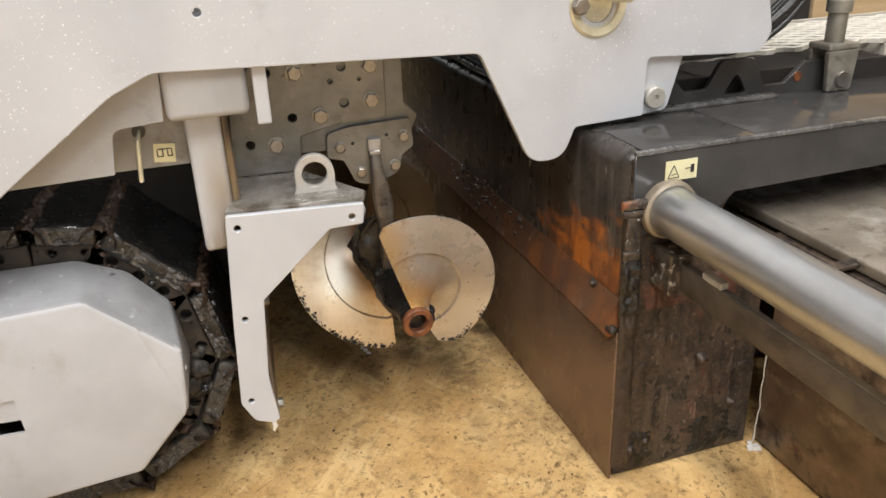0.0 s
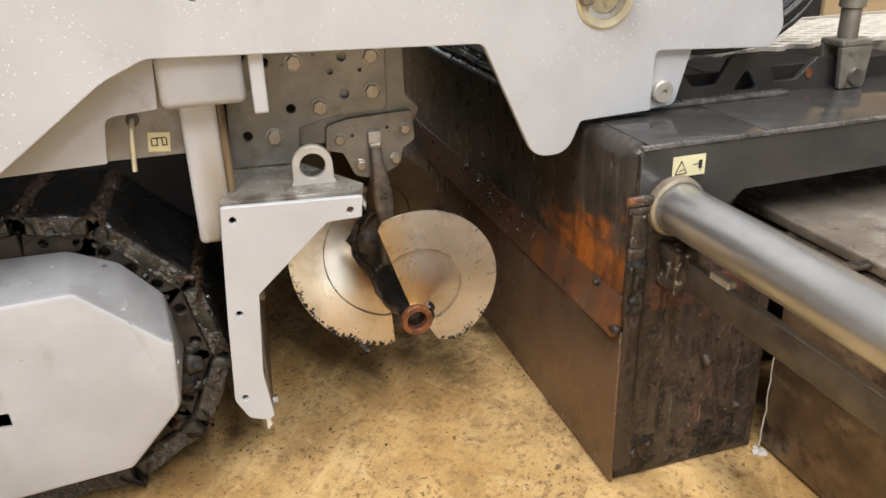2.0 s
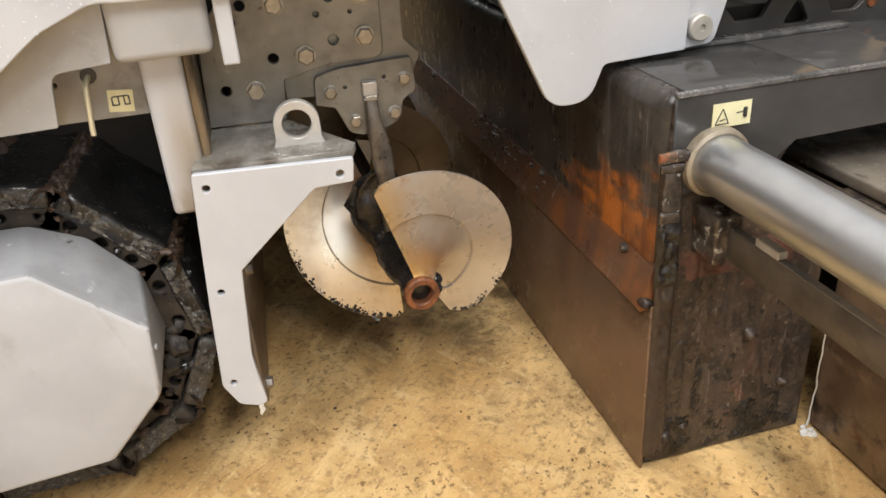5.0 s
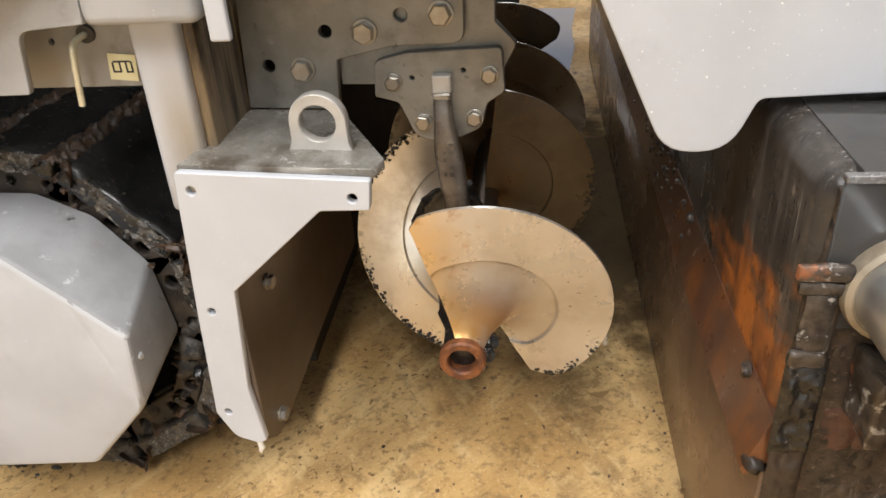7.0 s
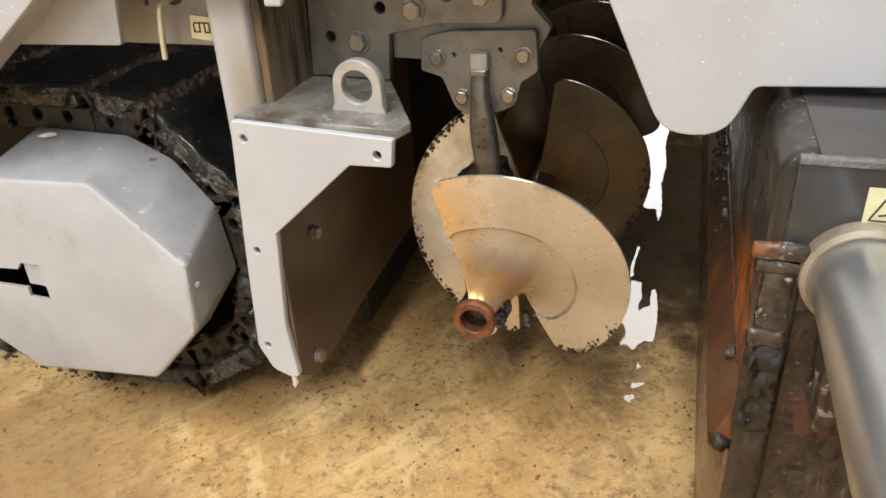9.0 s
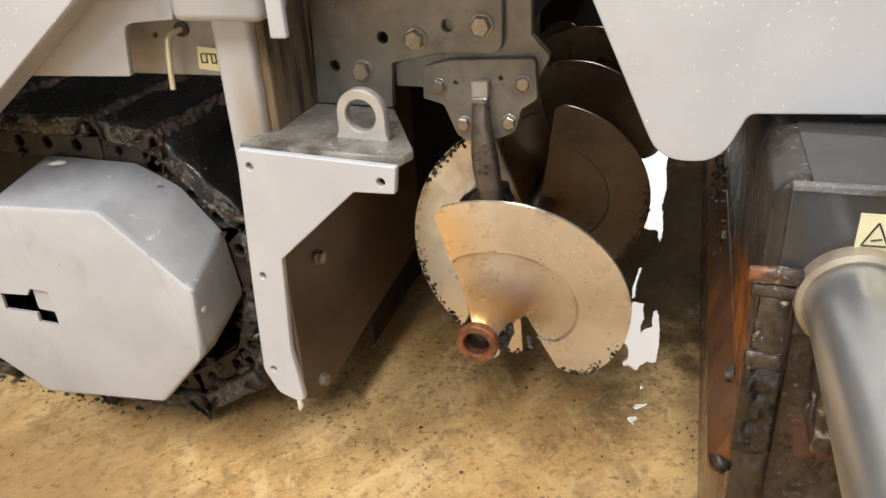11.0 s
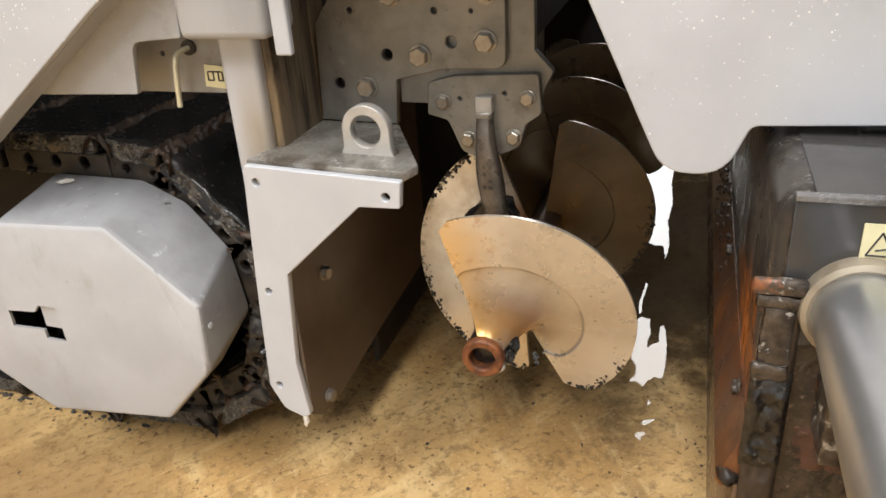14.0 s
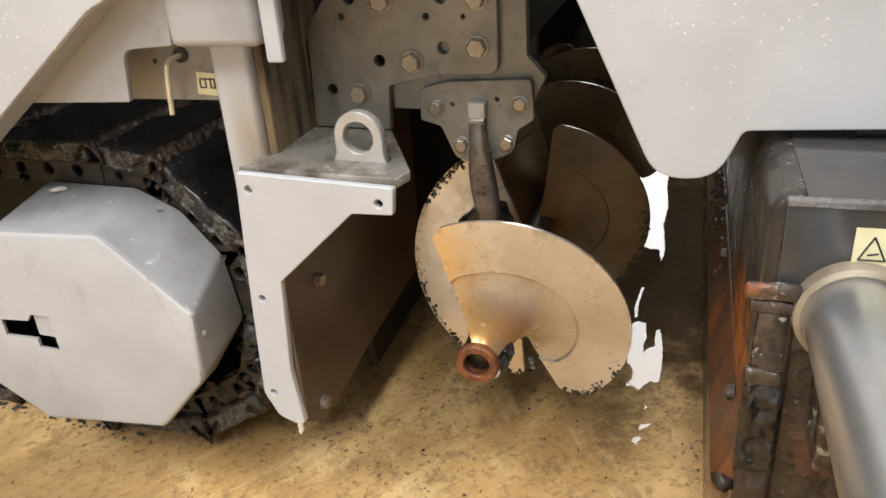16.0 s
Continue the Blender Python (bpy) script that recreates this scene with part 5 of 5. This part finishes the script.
for v in (0.200, 0.252):
    upright("clevis_cheek", [(0.590, 0.692, 0.004), (0.652, 0.692, 0.012), (0.659, 0.776, 0.004), (0.582, 0.776, 0.004)], v, 0.012, spindle_steel, spindle, [disc(0.623, 0.717, 0.007)])
part("clevis_head", box(0.582, 0.659, 0.200, 0.264, 0.7765, 0.79, 0.004), spindle_steel, spindle)
S("spindle_rod", lathe([(0.0, 0.79), (0.020, 0.79), (0.020, 0.85), (0.026, 0.852), (0.026, 0.875), (0.019, 0.878), (0.019, 1.3), (0.0, 1.3)], 20, "Z"), spindle_steel, spindle, m=Matrix.Translation((0.620, 0.232, 0)))
S("clevis_pin", lathe([(0.0, 0.192), (0.016, 0.192), (0.018, 0.196), (0.018, 0.201), (0.008, 0.201), (0.008, 0.27), (0.0, 0.27)], 18), worn_steel, spindle, m=Matrix.Translation((0.623, 0, 0.717)))

# walkway behind the frame
walkway = empty("walkway_grating", (0.6, 1.165, 0), 4.0, label="bright galvanised walkway grating", category="walkway")


def strand_bm(v, phase):
    """One bent strand of expanded metal along u."""
    bm = bmesh.new()
    rings = []
    for k in range(79):
        u, w = 0.12 + k * 0.02, v + (0.0075 if (k + phase) % 4 in (0, 1) else -0.0075)
        rings.append([bm.verts.new((u, w + a, z)) for a, z in ((-0.0024, 0.746), (0.0024, 0.749), (0.0024, 0.759), (-0.0024, 0.756))])
    for p, q in zip(rings, rings[1:]):
        for k in range(4):
            bm.faces.new((p[k], p[(k + 1) % 4], q[(k + 1) % 4], q[k]))
    bm.faces.new(rings[0])
    bm.faces.new(rings[-1])
    bmesh.ops.recalc_face_normals(bm, faces=bm.faces)
    return bm


for k in range(13):
    part("strand", strand_bm(0.375 + k * 0.0225, 2 * (k % 2)), grate_steel, walkway)
part("edge_bar", box(0.12, 1.70, 0.668, 0.675, 0.728, 0.762, 0.001), grate_steel, walkway)
for k in range(5):
    part("crossbar", box(0.14 + k * 0.38, 0.148 + k * 0.38, 0.3625, 0.6675, 0.715, 0.743, 0.001), grate_steel, walkway)
part("walkway_base", box(0.10, 1.72, 0.28, 0.70, 0.64, 0.67, 0.003), shade_black, walkway)
part("rear_panel", box(0.10, 1.06, 0.80, 0.82, 0.30, 1.25, 0.004), rack_paint, walkway, "dark grey panel behind the grating")
board = part("wooden_board", box(1.07, 2.6, 0.80, 0.83, 0.0, 1.6, 0.004), wood_board)
board.matrix_world = Matrix.Translation((0.6, 1.165, 0)) @ Matrix.Rotation(radians(4.0), 4, "Z")
tagged(board, label="pale wooden board standing behind the walkway", category="board")
bundle = empty("cable_bundle", (0.5, 1.318, 0), 4.12, label="bundle of black cables looping behind the panel", category="cables")
for k in range(9):
    r = random.Random(k)
    o, h = r.uniform(-0.018, 0.018), r.uniform(-0.02, 0.02)
    pts = [(0.02, 0.10 + o, 0.84 + h), (0.28, 0.09 + o, 0.80 + h * 0.6), (0.44, 0.07 + o, 0.795 + h * 0.6), (0.53, 0.06 + o, 0.83 + h), (0.60, 0.05 + o, 0.90 + h), (0.66, 0.05 + o, 1.02 + h)]
    tube("cable", pts, 0.0075, cable_black, bundle)
part("mount_plate", box(0.44, 0.62, 0.14, 0.155, 0.86, 1.4, 0.004), paint_mid, tractor)

# ---------------------------------------------------------------- puddle
def puddle(corners, seed, rough):
    """A thin sheet of water with a crumbled edge."""
    pts = []
    for a, b in zip(corners, corners[1:] + corners[:1]):
        a, b = Vector(a), Vector(b)
        n = max(4, int((b - a).length / 0.005))
        for k in range(n):
            p = a.lerp(b, k / n)
            q = Vector((p.x * 60, p.y * 25, seed))
            pts.append(p + rough * Vector((0.006 * noise.noise(q) + 0.004 * noise.noise(q * 3.1), 0.012 * noise.noise(q + Vector((9, 0, 0))) + 0.008 * noise.noise(q * 2.9))))
    ob = link_mesh("puddle", plate_mesh(pts, (), 0.0012, 0.0003), water, m=Matrix.Translation((0, 0, 0.0006)))
    return tagged(ob, label="thin puddle of water on the concrete floor", category="puddle", group="puddles behind the auger")


puddle([(0.371, 2.014), (0.384, 2.038), (0.407, 2.034), (0.416, 1.972), (0.413, 1.941), (0.418, 1.912), (0.423, 1.928), (0.436, 1.947), (0.433, 2.006), (0.440, 2.018), (0.448, 1.986), (0.456, 1.93), (0.459, 1.865), (0.462, 1.81), (0.454, 1.807), (0.444, 1.813), (0.433, 1.795), (0.428, 1.774), (0.406, 1.766), (0.400, 1.776), (0.390, 1.856), (0.381, 1.932)], 3.1, 0.5)
puddle([(0.374, 2.202), (0.380, 2.197), (0.379, 2.095), (0.384, 2.060), (0.378, 2.050), (0.372, 2.093)], 5.0, 0.25)
puddle([(0.351, 1.928), (0.357, 1.942), (0.369, 1.917), (0.369, 1.901)], 1.8, 0.3)
puddle([(0.429, 1.738), (0.435, 1.743), (0.451, 1.724), (0.443, 1.712), (0.443, 1.69), (0.433, 1.68), (0.436, 1.703), (0.438, 1.722)], 7.7, 0.25)
puddle([(0.415, 1.675), (0.427, 1.666), (0.446, 1.67), (0.465, 1.68), (0.459, 1.667), (0.446, 1.653), (0.430, 1.658)], 4.1, 0.2)
puddle([(0.427, 1.627), (0.448, 1.636), (0.452, 1.627), (0.445, 1.618), (0.449, 1.607), (0.437, 1.614)], 2.2, 0.25)
puddle([(0.10, 4.6), (0.34, 4.6), (0.330, 4.2), (0.352, 3.9), (0.335, 3.6), (0.352, 3.3), (0.357, 2.996), (0.365, 2.855), (0.385, 2.698), (0.381, 2.592), (0.393, 2.536), (0.407, 2.393), (0.406, 2.349), (0.392, 2.407), (0.378, 2.424), (0.350, 2.425), (0.320, 2.48), (0.200, 2.85)], 1.3, 0.8)
grit = bmesh.new()
rg = random.Random(4)
for k in range(150):
    x, y = rg.uniform(-0.75, 1.05), rg.uniform(0.75, 1.75)
    if x > 0.56 or (x < -0.08 and y > 1.24):
        continue
    q = rg.choice((0.0010, 0.0014, 0.0016, 0.0018, 0.0022, 0.0026, 0.0036))
    n = rg.randint(5, 7)
    top = [grit.verts.new((x + q * rg.uniform(0.5, 1.2) * math.cos(6.283 * i / n), y + 1.3 * q * rg.uniform(0.5, 1.2) * math.sin(6.283 * i / n), 0.0012)) for i in range(n)]
    low = [grit.verts.new((v.co.x * 1.0 + (v.co.x - x) * 0.15, v.co.y + (v.co.y - y) * 0.15, 0.0)) for v in top]
    grit.faces.new(top)
    for i in range(n):
        grit.faces.new((low[i], low[(i + 1) % n], top[(i + 1) % n], top[i]))
bmesh.ops.recalc_face_normals(grit, faces=grit.faces)
tagged(part("asphalt_grit", grit, grit_brown), label="scattered black asphalt crumbs on the floor", category="grit", kind="stuff")
for k, (px, py, size) in enumerate(((0.194, 1.812, 0.007), (0.201, 1.795, 0.005), (0.188, 1.826, 0.005), (0.206, 1.835, 0.003))):
    crumb = part("debris_chip", clod_bm(size, 30 + k), cream_chip)
    crumb.matrix_world = Matrix.Translation((px, py, size * 0.4))
    tagged(crumb, label="pale debris crumb lying on the concrete floor", category="debris", group="pale debris crumbs")
chip = part("debris_chip", clod_bm(0.007, 12), cream_chip)
chip.matrix_world = pose(-0.481, 1.345, 0.5385, 8, 0, 35) @ Matrix.Diagonal((1.9, 0.7, 0.6, 1))
tagged(chip, label="small pale debris chip lying on the sprocket cover", category="debris")
